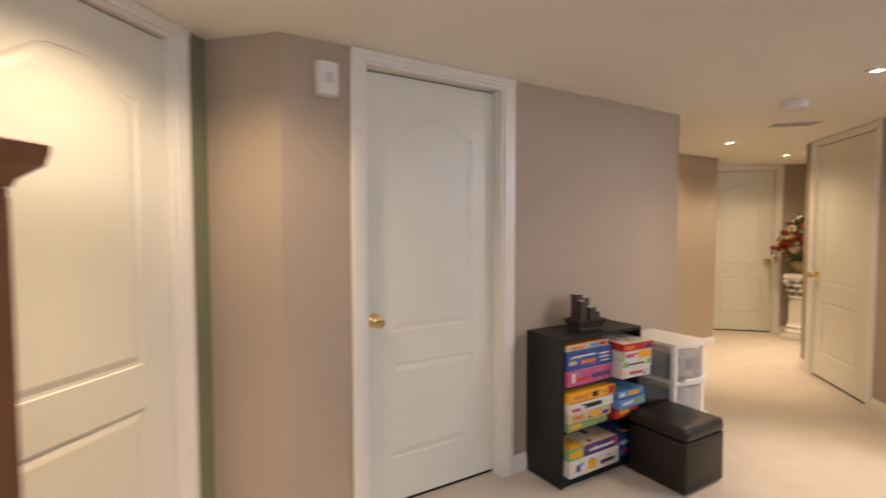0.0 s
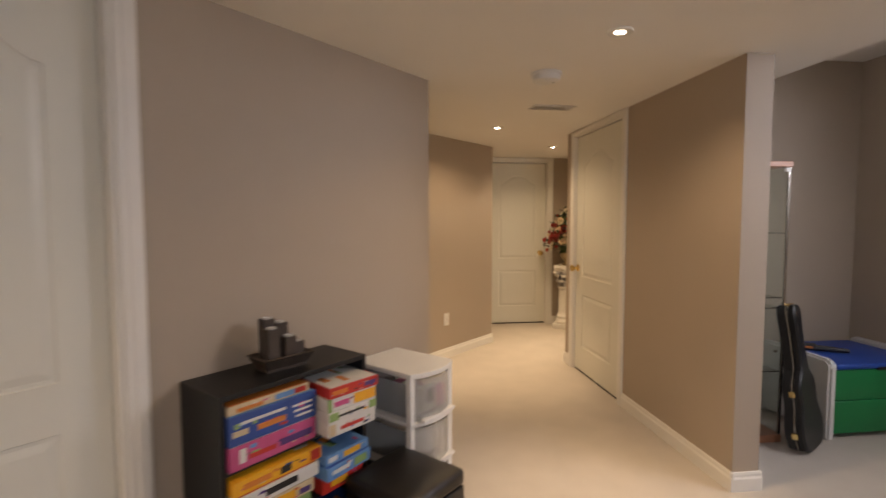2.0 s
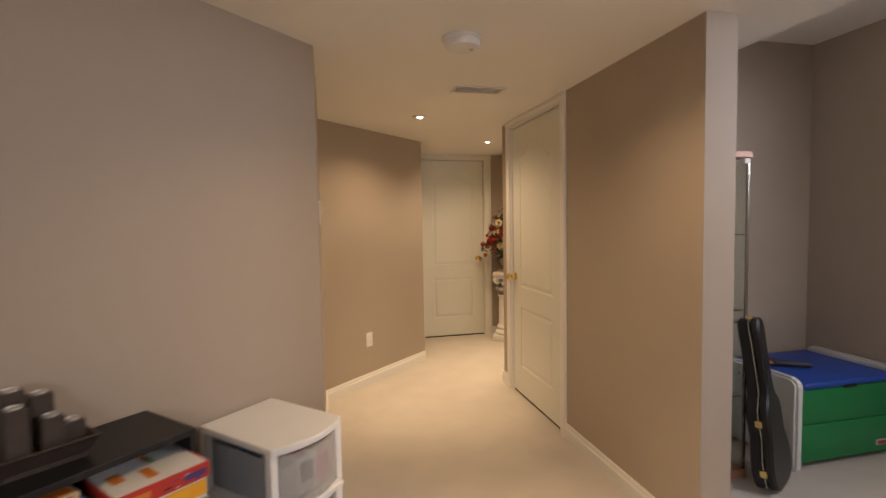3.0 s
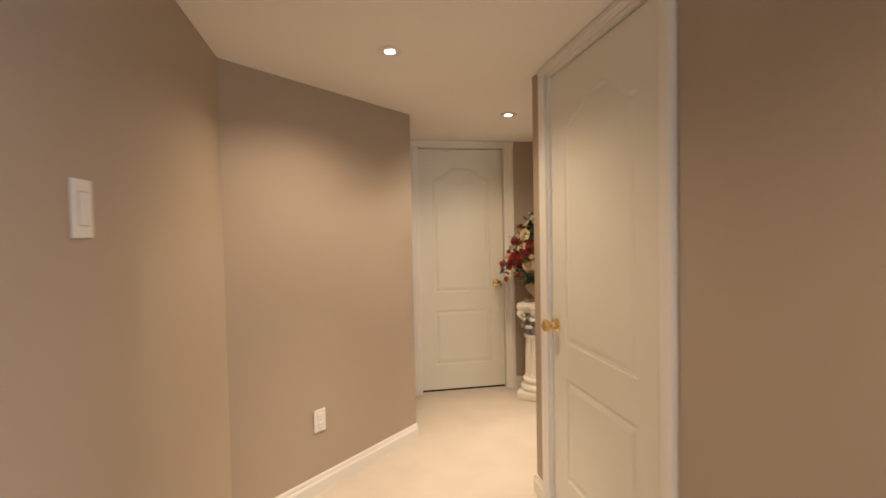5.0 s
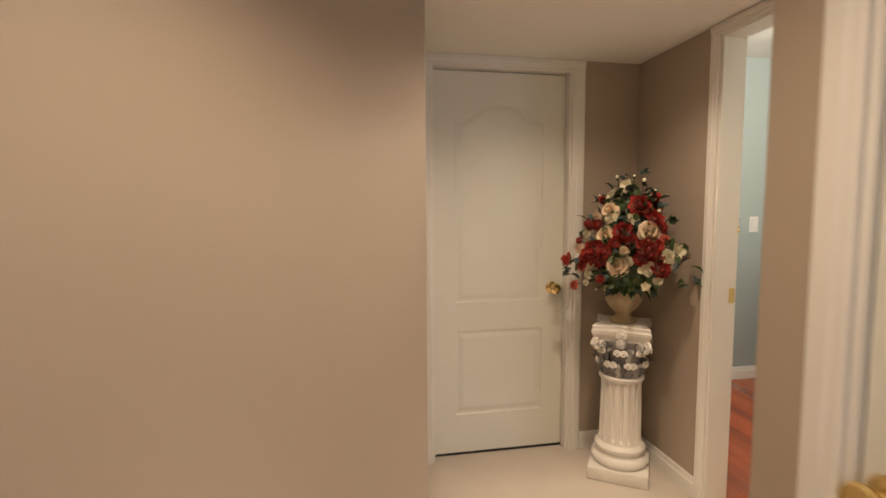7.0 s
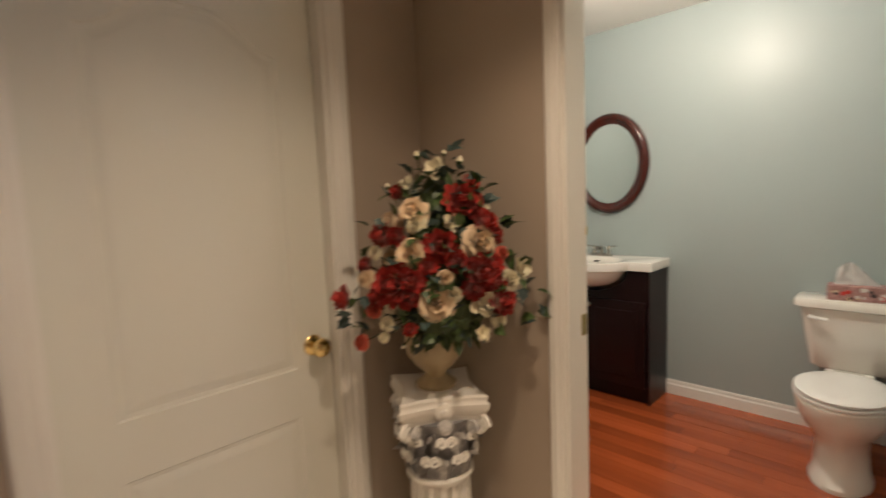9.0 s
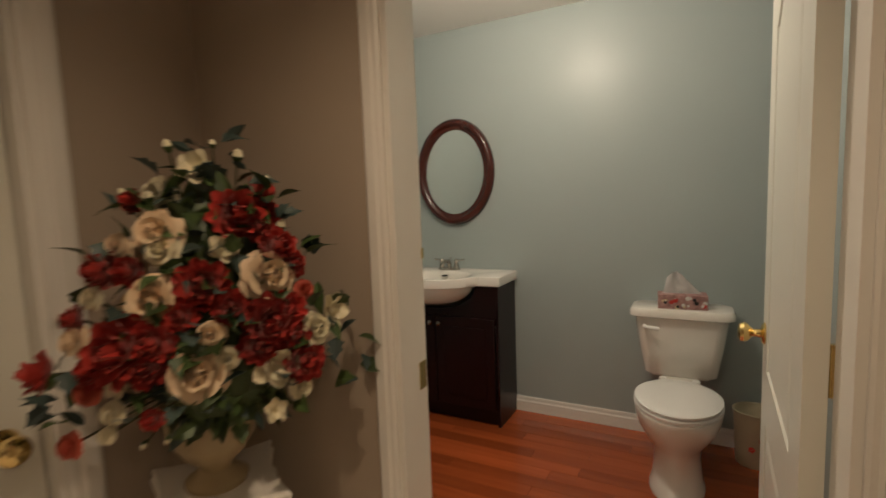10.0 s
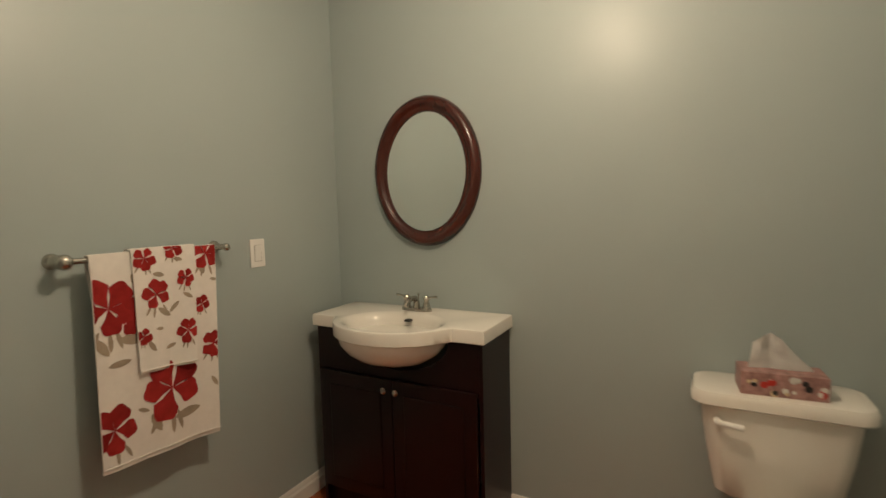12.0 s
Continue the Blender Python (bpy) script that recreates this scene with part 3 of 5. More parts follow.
game_box("white", "white", 0.028, L1, 0.37, 0.085, 0.25, 0.295, [("yellow", 0.35, 0.52, 0.2, 0.75), ("purple", 0.12, 0.2, 0.3, 0.7), ("black", 0.6, 0.9, 0.3, 0.5)], "large white board game box with a yellow disc print", 0)
game_box("purple", "cream", 0.135, L1 + 0.087, 0.265, 0.055, 0.25, 0.288, [("white", 0.15, 0.85, 0.35, 0.6), ("pink", 0.88, 0.99, 0.1, 0.9)], "dark purple board game box with white lettering bars", 0)
game_box("green", "yellow", 0.026, L1 + 0.087, 0.105, 0.060, 0.22, 0.29, [("yellow", 0.1, 0.9, 0.2, 0.7)], "small green and yellow game box", 0)
game_box("blue", "blue", 0.402, L1, 0.19, 0.11, 0.23, 0.27, [("white", 0.2, 0.8, 0.6, 0.8), ("red", 0.3, 0.7, 0.2, 0.4)], "dark blue game box low in the shelf", 0)

# ---- hall: candle holder on the shelf ----
m_candle = m_shelf @ pose(0.315, -0.125, SHELF_H, 0, 0, -4) @ Matrix.Scale(0.86, 4)
holder = thing("candle_holder", "dark brown stepped wooden candle holder on the bookshelf", "candle holder", m_candle)
CANDLEWOOD = material("dark_grey_brown_wood", (0.060, 0.044, 0.034), 0.5, var=0.3, scale=18, bump=0.2, bump_scale=90)
WAX = material("silvery_candle_top", (0.62, 0.60, 0.57), 0.3, 0.3)
bm = loft([[(x * sx, y * sy, z) for x, y in ((-1, -1), (1, -1), (1, 1), (-1, 1))] for z, sx, sy in ((0, 0.095, 0.055), (0.012, 0.095, 0.055), (0.05, 0.115, 0.072), (0.058, 0.122, 0.078), (0.062, 0.112, 0.07), (0.05, 0.1, 0.062))])
part("tray", bm, CANDLEWOOD, holder)
for x, y, h in ((-0.05, 0.028, 0.215), (-0.058, -0.026, 0.18), (0.012, 0.03, 0.19), (0.02, -0.024, 0.135), (0.075, 0.0, 0.10)):
    p = part("pillar", box((x - 0.027, y - 0.025, 0.05), (x + 0.027, y + 0.025, h), 0.002), CANDLEWOOD, holder)
    part("tealight", lathe([(0.0, 0.0), (0.019, 0.0), (0.019, 0.006), (0.016, 0.006), (0.015, 0.003), (0.0, 0.003)], 20), WAX, p, "silvery tealight cup", m=pose(x, y, h))

# ---- hall: plastic drawer tower ----
CLEAR = glass("clear_plastic_drawer", (0.86, 0.88, 0.90), 0.18)
CLEAR.node_tree.nodes["Principled BSDF"].inputs["Transmission Weight"].default_value = 0.72
m_tower = MW @ pose(2.065, -0.012, 0)
tower = thing("drawer_tower", "white plastic three-drawer tower with clear drawers", "drawer unit", m_tower)
W, D, H = 0.30, 0.36, 0.66
bow = [(0.0, -D), (0.05, -D - 0.024), (0.10, -D - 0.039), (0.15, -D - 0.044), (0.20, -D - 0.039), (0.25, -D - 0.024), (W, -D)]
plan_top = [(0, 0)] + bow + [(W, 0)]
for z0, z1, name in ((H - 0.022, H, "top_panel"), (0.425, 0.442, "shelf_rim"), (0.21, 0.227, "shelf_rim"), (0.0, 0.02, "base_panel")):
    bm = loft([[(x, y, z) for x, y in plan_top] for z in (z0, z1)])
    bmesh.ops.bevel(bm, geom=bm.edges[:], offset=0.003, segments=1, affect="EDGES")
    part(name, bm, WHITEPLASTIC, tower)
for x in (0.0, W - 0.028):
    for y in (-D, -0.03):
        part("post", box((x, y, 0.02), (x + 0.028, y + 0.03, H - 0.022), 0.004), WHITEPLASTIC, tower)
FRONT = glass("frosted_drawer_front", (0.95, 0.95, 0.94), 0.22)
FRONT.node_tree.nodes["Principled BSDF"].inputs["Transmission Weight"].default_value = 0.78
for i, z in enumerate((0.024, 0.232, 0.447)):
    h = 0.18
    inner = [(x * 0.78 + 0.033, y) for x, y in bow]
    bm = loft([[(x, y - 0.001, zz) for x, y in inner] + [(x, y + 0.006, zz) for x, y in reversed(inner)] for zz in (z, z + h)])
    front = part("drawer", bm, FRONT, tower, "frosted clear drawer front")
    part("drawer_pull", box((0.04, -D - 0.046, z - 0.004), (0.26, -D - 0.022, z + 0.012), 0.004), WHITEPLASTIC, front)
    body = bmesh.new()
    for lo, hi in (((0.034, -D + 0.012, z), (0.038, -0.02, z + h - 0.03)), ((W - 0.038, -D + 0.012, z), (W - 0.034, -0.02, z + h - 0.03)), ((0.038, -0.024, z), (W - 0.038, -0.02, z + h - 0.03)), ((0.038, -D + 0.012, z), (W - 0.038, -0.024, z + 0.004))):
        box(lo, hi, bm=body)
    part("drawer_body", body, CLEAR, front, "clear plastic drawer body")
STORED = [((0.05, -0.33, 0.453), (0.15, -0.20, 0.565), "white"), ((0.10, -0.350, 0.463), (0.185, -0.346, 0.585), "white"), ((0.118, -0.356, 0.50), (0.168, -0.352, 0.565), "black"), ((0.195, -0.345, 0.463), (0.255, -0.335, 0.56), "pink"), ((0.16, -0.30, 0.453), (0.24, -0.08, 0.53), "pink"), ((0.05, -0.31, 0.238), (0.24, -0.10, 0.36), "white"), ((0.06, -0.16, 0.453), (0.14, -0.05, 0.55), "sky"), ((0.05, -0.30, 0.03), (0.24, -0.08, 0.15), "cream")]
for lo, hi, c in STORED:
    ob = part("stored_box", box(lo, hi, 0.004), PAPER[c])
    ob.matrix_world = m_tower
    tagged(ob, c + " card box kept in a clear drawer", "box")

# ---- hall: ottoman ----
ott = thing("ottoman", "black leatherette cube ottoman on the carpet", "ottoman", pose(0.596, 2.742, 0, 0, 0, 45))
s = 0.168
part("body", box((-s, -s, 0.008), (s, s, 0.266), 0.012, 3), LEATHER, ott, smooth=True)
bm = box((-s - 0.002, -s - 0.002, 0.2655), (s + 0.002, s + 0.002, 0.333), 0.022, 4)
bmesh.ops.subdivide_edges(bm, edges=[e for e in bm.edges if e.calc_length() > 0.2], cuts=7, use_grid_fill=True)
for v in bm.verts:
    if v.co.z > 0.325:
        v.co.z += 0.010 * max(0, 1 - (v.co.x / s) ** 2) * max(0, 1 - (v.co.y / s) ** 2) + 0.0018 * noise.noise(v.co * 22)
part("lid", bm, LEATHER, ott, "padded leatherette lid", smooth=True)
for x in (-0.13, 0.13):
    for y in (-0.13, 0.13):
        part("foot", lathe([(0.0, 0.0), (0.016, 0.0), (0.018, 0.010)], 12), BLACKWOOD, ott, m=pose(x, y, 0))

# ---- hall: wooden cabinet beside the first door ----
cab = thing("wooden_cabinet", "reddish-brown wooden cabinet with an overhanging moulded top", "cabinet", pose(-1.36, 0.10, 0))
part("body", box((0.02, 0.02, 0.06), (0.40, 0.55, 1.40), 0.004), OAK, cab)
part("plinth", box((0.03, 0.03, 0), (0.385, 0.54, 0.06)), OAK, cab)
part("cornice", loft([[(0.40 * 0.5 + (x * (0.20 + o)), 0.285 + y * (0.27 + o), z) for x, y in ((-1, -1), (1, -1), (1, 1), (-1, 1))] for z, o in ((1.40, 0.0), (1.415, 0.006), (1.43, 0.022), (1.44, 0.034), (1.465, 0.040), (1.478, 0.040), (1.482, 0.034))]), OAK, cab, "moulded overhanging cornice")
for y0, y1 in ((0.03, 0.28), (0.29, 0.54)):
    d = part("door", box((0.40, y0, 0.08), (0.418, y1, 1.38), 0.003), OAK, cab)
    part("door_panel", box((0.418, y0 + 0.05, 0.14), (0.424, y1 - 0.05, 1.32), 0.004), OAK, d)
    part("knob", lathe([(0.0, 0.0), (0.006, 0.0), (0.006, 0.012), (0.013, 0.018), (0.0, 0.026)], 14), BRASS, d, m=pose(0.418, y1 - 0.03 if y0 < 0.2 else y0 + 0.03, 0.75, 0, 90, 0), smooth=True)

# ---- side room: glass display cabinet ----
CLEARGLASS = glass("clear_cabinet_glass", (0.93, 0.97, 0.95))
GREYGLASS = material("dark_tinted_panel", (0.05, 0.045, 0.04), 0.15, var=0.2, scale=5, spec=0.6)
PALEOAK = wood("pinkish_beech", (0.40, 0.19, 0.11), (0.52, 0.27, 0.17), 0.4, "X")
disp = thing("display_cabinet", "tall glass display cabinet with beech top and base", "display cabinet", pose(2.425, 3.42, 0))
CW, CD, CH = 0.43, 0.36, 1.655
part("base", box((0, 0, 0.0), (CW, CD, 0.045), 0.003), PALEOAK, disp)
part("top", box((-0.003, -0.003, CH - 0.032), (CW + 0.003, CD + 0.003, CH), 0.003), PALEOAK, disp)
for x in (0.004, CW - 0.018):
    for y in (0.004, CD - 0.018):
        part("corner_post", box((x, y, 0.045), (x + 0.014, y + 0.014, CH - 0.032), 0.002), NICKEL, disp)
for z in (0.42, 0.80, 0.86, 1.24):
    part("glass_shelf", box((0.02, 0.02, z), (CW - 0.02, CD - 0.02, z + 0.006)), CLEARGLASS, disp).visible_shadow = False
for lo, hi, name in (((0.018, 0.006, 0.05), (CW - 0.018, 0.010, CH - 0.036), "front_pane"), ((CW - 0.010, 0.018, 0.05), (CW - 0.006, CD - 0.018, CH - 0.036), "side_pane"), ((0.006, 0.018, 0.05), (0.010, CD - 0.018, CH - 0.036), "side_pane")):
    part(name, box(lo, hi), CLEARGLASS, disp).visible_shadow = False
part("lower_back_panel", box((0.02, 0.30, 0.05), (CW - 0.02, 0.306, 0.80)), GREYGLASS, disp, "dark tinted lower back panel")
part("hinge", box((CW - 0.045, -0.004, CH - 0.060), (CW - 0.012, 0.010, CH - 0.036), 0.002), WHITEPLASTIC, disp)
part("lock", lathe([(0, 0), (0.009, 0), (0.009, 0.008), (0, 0.009)], 14), NICKEL, disp, m=pose(CW - 0.06, 0.006, 0.55, 90))

# ---- side room: guitar case leaning on the cabinet ----
CASE = material("black_case_vinyl", (0.010, 0.010, 0.011), 0.38, var=0.3, scale=12, bump=0.3, bump_scale=300)
half = [(0.0, 0.0), (0.09, 0.004), (0.155, 0.035), (0.180, 0.10), (0.176, 0.17), (0.150, 0.23), (0.128, 0.28), (0.132, 0.33), (0.138, 0.37), (0.128, 0.42), (0.095, 0.46), (0.062, 0.49), (0.052, 0.55), (0.050, 0.74), (0.058, 0.80), (0.055, 0.86), (0.030, 0.89), (0.0, 0.893)]
outline = [(x, z) for x, z in half] + [(-x, z) for x, z in reversed(half[1:-1])]
m_case = pose(2.965, 3.29, 0.010, -7, 0, 0) @ pose(0, 0, 0, 0, -5, 0) @ pose(0, 0, 0, 0, 0, 30) @ Matrix.Scale(0.93, 4)
gcase = thing("guitar_case", "black hard-shell guitar case with brass latches, leaning upright", "guitar case", m_case)
for y0, y1, name in ((0.0, 0.045, "lid"), (0.048, 0.105, "shell")):
    bm = loft([[(x, y, z) for x, z in inset(outline, 0.0 if 0 < k < 3 else 0.012)] for k, y in enumerate((y0, y0 + 0.010, y1 - 0.010, y1))])
    part(name, bm, CASE, gcase, smooth=True)
part("seam_strip", loft([[(x, y, z) for x, z in inset(outline, -0.002)] for y in (0.0435, 0.0495)]), NICKEL, gcase, "thin metal seam strip")
for x, z in ((0.178, 0.12), (0.136, 0.36), (-0.178, 0.12), (-0.136, 0.36), (0.056, 0.62)):
    part("latch", box((x - 0.012, 0.030, z - 0.018), (x + 0.012, 0.064, z + 0.018), 0.004), BRASS, gcase, "brass latch")
part("handle", tube([(0.150, 0.046, 0.20), (0.185, 0.046, 0.205), (0.190, 0.046, 0.25), (0.185, 0.046, 0.295), (0.140, 0.046, 0.30)], 0.008, 8), LEATHER, gcase, smooth=True)
part("top_plate", box((-0.028, 0.030, 0.872), (0.028, 0.064, 0.898), 0.004), BRASS, gcase, "brass end plate")

# ---- side room: toy box ----
TOYGREEN = material("green_moulded_plastic", (0.006, 0.19, 0.055), 0.4, var=0.08, scale=5)
TOYBLUE = material("blue_moulded_plastic", (0.012, 0.065, 0.36), 0.42, var=0.08, scale=5)
TOYWHITE = material("off_white_moulded_plastic", (0.66, 0.65, 0.62), 0.45, var=0.05, scale=6)
toy = thing("toy_box", "plastic toy chest with green front, blue lid and white ends", "toy chest", pose(3.13, 3.39, 0))
TW, TD, TH = 0.74, 0.54, 0.46
for x in (0.0, TW - 0.05):
    bm = prism([(0.0, 0.0), (0.07, 0.0), (0.08, 0.02), (TD - 0.08, 0.02), (TD - 0.07, 0.0), (TD, 0.0), (TD, TH - 0.01), (TD - 0.03, TH + 0.03), (0.03, TH + 0.03), (0.0, TH)], x, x + 0.05, m=Matrix(((0, 1, 0, 0), (1, 0, 0, 0), (0, 0, 1, 0), (0, 0, 0, 1))))
    bmesh.ops.bevel(bm, geom=[e for e in bm.edges if e.calc_face_angle(0) > 0.5], offset=0.012, segments=3, affect="EDGES")
    side = part("end_panel", bm, TOYWHITE, toy, "off-white plastic end panel", smooth=True)
    # flat black disc draws the shade inside the hole
    part("hand_hole", lathe([(0.0, 0.0), (0.016, 0.0), (0.016, 0.003)], 16), GAPSHADE, side, m=pose(x - 0.001 if x < 0.1 else x + 0.051, 0.16, 0.26, 0, 90 if x > 0.1 else -90, 0))
part("front_panel", box((0.05, 0.012, 0.035), (TW - 0.05, 0.045, 0.235), 0.008, 3), TOYGREEN, toy, smooth=True)
part("front_panel", box((0.05, 0.012, 0.238), (TW - 0.05, 0.045, 0.425), 0.008, 3), TOYGREEN, toy, smooth=True)
part("back_panel", box((0.05, TD - 0.04, 0.035), (TW - 0.05, TD - 0.012, 0.425), 0.006), TOYGREEN, toy)
part("bottom", box((0.05, 0.045, 0.03), (TW - 0.05, TD - 0.04, 0.05)), TOYGREEN, toy)
lid = part("lid", box((0.052, 0.0, 0.428), (TW - 0.052, TD - 0.01, 0.462), 0.012, 3), TOYBLUE, toy, "bright blue lid", smooth=True)
# black block draws the shade inside the finger slot
part("finger_slot", box((TW / 2 - 0.05, -0.001, 0.420), (TW / 2 + 0.03, 0.02, 0.440), 0.004), GAPSHADE, lid)
badge = part("badge", box((TW - 0.18, 0.0085, 0.075), (TW - 0.11, 0.0125, 0.105), 0.003), TOYWHITE, toy, "small white and red oval badge")
part("badge_face", box((TW - 0.172, 0.0065, 0.080), (TW - 0.118, 0.009, 0.100), 0.003), PAPER["red"], badge)
gun = thing("toy_blaster", "dark plastic toy blaster lying on the blue lid", "toy", pose(3.30, 3.70, 0.462, 0, 0, -35))
DARKTOY = material("dark_grey_plastic", (0.03, 0.03, 0.035), 0.4, var=0.3, scale=20)
part("barrel", tube([(0.02, 0, 0.02), (0.16, 0, 0.02), (0.20, 0, 0.02)], [0.019, 0.016, 0.012], 12), DARKTOY, gun, smooth=True)
part("body", box((-0.09, -0.017, 0.003), (0.03, 0.017, 0.048), 0.008), DARKTOY, gun)
part("grip", box((-0.085, -0.015, 0.030), (-0.045, 0.015, 0.085), 0.008, m=pose(0, 0, 0, 0, -12, 0)), DARKTOY, gun)
part("trigger_piece", box((-0.04, -0.019, 0.015), (0.01, 0.019, 0.032), 0.004), PAPER["orange"], gun)


# ---- alcove: column pedestal ----
PLASTER = material("white_painted_plaster", (0.78, 0.75, 0.69), 0.5, var=0.06, scale=14, bump=0.15, bump_scale=60)
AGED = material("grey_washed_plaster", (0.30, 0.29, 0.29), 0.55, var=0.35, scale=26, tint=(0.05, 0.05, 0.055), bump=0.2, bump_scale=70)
PX, PY, PTURN = 2.735, 6.455, -34
PEDY = PY + 0.05
ped = thing("column_pedestal", "white plaster pedestal shaped as a fluted Corinthian column", "pedestal", pose(PX, PEDY, 0, 0, 0, PTURN) @ Matrix.Diagonal((1, 1, 1.029, 1)))
part("plinth", box((-0.140, -0.140, 0), (0.140, 0.140, 0.062), 0.006, 2), PLASTER, ped, smooth=True)
part("base_moulding", lathe([(0.0, 0.062), (0.128, 0.062), (0.138, 0.075), (0.138, 0.090), (0.128, 0.104), (0.116, 0.110), (0.112, 0.118), (0.113, 0.128), (0.121, 0.136), (0.121, 0.148), (0.112, 0.158), (0.104, 0.166), (0.0, 0.166)], 40), PLASTER, ped, smooth=True)
rings = []
N = 96
for z, r, deep in ((0.164, 0.104, 0.0), (0.180, 0.101, 0.0), (0.192, 0.100, 0.017), (0.32, 0.098, 0.018), (0.450, 0.095, 0.018), (0.468, 0.095, 0.0), (0.480, 0.097, 0.0)):
    rings.append([((r - deep * max(0, math.sin(16 * 2 * math.pi * i / N)) ** 0.6 if math.sin(16 * 2 * math.pi * i / N) > 0 else r) * math.cos(2 * math.pi * i / N), (r - deep * max(0, math.sin(16 * 2 * math.pi * i / N)) ** 0.6 if math.sin(16 * 2 * math.pi * i / N) > 0 else r) * math.sin(2 * math.pi * i / N), z) for i in range(N)])
part("fluted_shaft", loft(rings), PLASTER, ped, smooth=True)
part("collar", lathe([(0.0, 0.474), (0.103, 0.474), (0.108, 0.481), (0.108, 0.490), (0.102, 0.497), (0.0, 0.497)], 40), PLASTER, ped, smooth=True)
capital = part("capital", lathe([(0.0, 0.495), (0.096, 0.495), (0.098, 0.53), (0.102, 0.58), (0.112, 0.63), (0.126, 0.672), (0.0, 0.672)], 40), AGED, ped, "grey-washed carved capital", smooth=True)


def acanthus(h, w, curl):
    """A curled leaf, rising along z and bending out along +x."""
    bm, grid = bmesh.new(), []
    for i in range(8):
        u = i / 7
        half_w = w * (0.75 + 0.35 * math.sin(u * math.pi)) * (1 - 0.55 * u ** 3)
        row = []
        for j in range(7):
            v = (j - 3) / 3
            x = curl * u ** 3 + 0.012 * (1 - v * v) - 0.010 * abs(math.sin(v * 2.6 * math.pi)) * (0.4 + 0.6 * u)
            z = h * (u if u < 0.85 else 0.85 - (u - 0.85) * 0.9)
            row.append(bm.verts.new((x, v * half_w * (1 + 0.16 * math.cos(u * 21)), z)))
        grid.append(row)
    for a, b in zip(grid, grid[1:]):
        for j in range(6):
            bm.faces.new((a[j], a[j + 1], b[j + 1], b[j]))
    made = bmesh.ops.solidify(bm, geom=bm.faces[:], thickness=0.006)
    return bm


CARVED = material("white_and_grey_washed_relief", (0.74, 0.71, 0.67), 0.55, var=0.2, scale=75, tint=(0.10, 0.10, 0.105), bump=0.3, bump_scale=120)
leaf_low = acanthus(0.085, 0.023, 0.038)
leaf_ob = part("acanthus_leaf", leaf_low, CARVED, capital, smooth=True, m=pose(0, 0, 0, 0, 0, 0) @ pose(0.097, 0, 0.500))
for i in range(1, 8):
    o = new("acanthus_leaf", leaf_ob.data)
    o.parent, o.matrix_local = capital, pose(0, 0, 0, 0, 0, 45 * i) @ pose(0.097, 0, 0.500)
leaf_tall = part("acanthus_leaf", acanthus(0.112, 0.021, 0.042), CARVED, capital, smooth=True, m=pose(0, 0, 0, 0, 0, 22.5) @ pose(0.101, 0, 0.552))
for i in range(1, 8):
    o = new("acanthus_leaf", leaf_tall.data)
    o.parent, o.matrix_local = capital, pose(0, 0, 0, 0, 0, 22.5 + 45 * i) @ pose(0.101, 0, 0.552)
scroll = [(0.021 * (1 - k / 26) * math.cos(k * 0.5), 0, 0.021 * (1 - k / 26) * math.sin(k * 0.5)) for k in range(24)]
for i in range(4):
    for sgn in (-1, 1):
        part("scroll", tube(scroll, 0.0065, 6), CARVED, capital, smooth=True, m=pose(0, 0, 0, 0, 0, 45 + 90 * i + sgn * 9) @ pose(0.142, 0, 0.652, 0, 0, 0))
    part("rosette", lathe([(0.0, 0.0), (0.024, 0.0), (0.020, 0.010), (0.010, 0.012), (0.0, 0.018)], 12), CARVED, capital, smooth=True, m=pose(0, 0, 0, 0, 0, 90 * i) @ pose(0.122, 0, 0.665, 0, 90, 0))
ab = []
for z, k in ((0.672, 0.86), (0.684, 0.87), (0.690, 0.93), (0.700, 0.96), (0.706, 1.0), (0.722, 1.02), (0.728, 0.98), (0.734, 0.97), (0.742, 0.99), (0.748, 0.96)):
    loop = []
    for c in range(4):
        a, b = [Vector((math.cos(radians(45 + 90 * (c + q))), math.sin(radians(45 + 90 * (c + q))))) * 0.187 * k for q in (0, 1)]
        for j in range(8):
            u = j / 8
            p = a.lerp(b, u)
            p *= 1 - 0.15 * math.sin(u * math.pi) ** 0.8
            loop.append((p.x, p.y, z))
    ab.append(loop)
part("abacus", loft(ab), PLASTER, ped, "white plaster top slab with hollowed sides", smooth=True)
for i in range(4):
    part("corner_volute", tube([(0.034 * (1 - k / 30) * math.cos(k * 0.42), 0, 0.034 * (1 - k / 30) * math.sin(k * 0.42)) for k in range(27)], 0.009, 8), PLASTER, capital, "white curled corner scroll", smooth=True, m=pose(0, 0, 0, 0, 0, 45 + 90 * i) @ pose(0.150, 0, 0.655))
    part("centre_shell", lathe([(0.0, 0.0), (0.030, 0.0), (0.026, 0.012), (0.012, 0.014), (0.009, 0.022), (0.0, 0.024)], 14), PLASTER, capital, "white carved flower", smooth=True, m=pose(0, 0, 0, 0, 0, 90 * i) @ pose(0.104, 0, 0.706, 0, 90, 0))
curl = [(0.017 * (1 - k / 26) * math.cos(k * 0.5 + 1.2), 0.017 * (1 - k / 26) * math.sin(k * 0.5 + 1.2), 0) for k in range(22)]
for i in range(16):
    low = i % 2
    for sgn in (-1, 1):
        part("carved_curl", tube(curl, 0.0040, 6), PLASTER, capital, "white highlighted curl", smooth=True, m=pose(0, 0, 0, 0, 0, 22.5 * i + sgn * 6) @ pose(0.121 + 0.012 * (1 - low), 0, 0.560 if low else 0.622, 0, 78, 0) @ Matrix.Diagonal((1, sgn, 1, 1)))

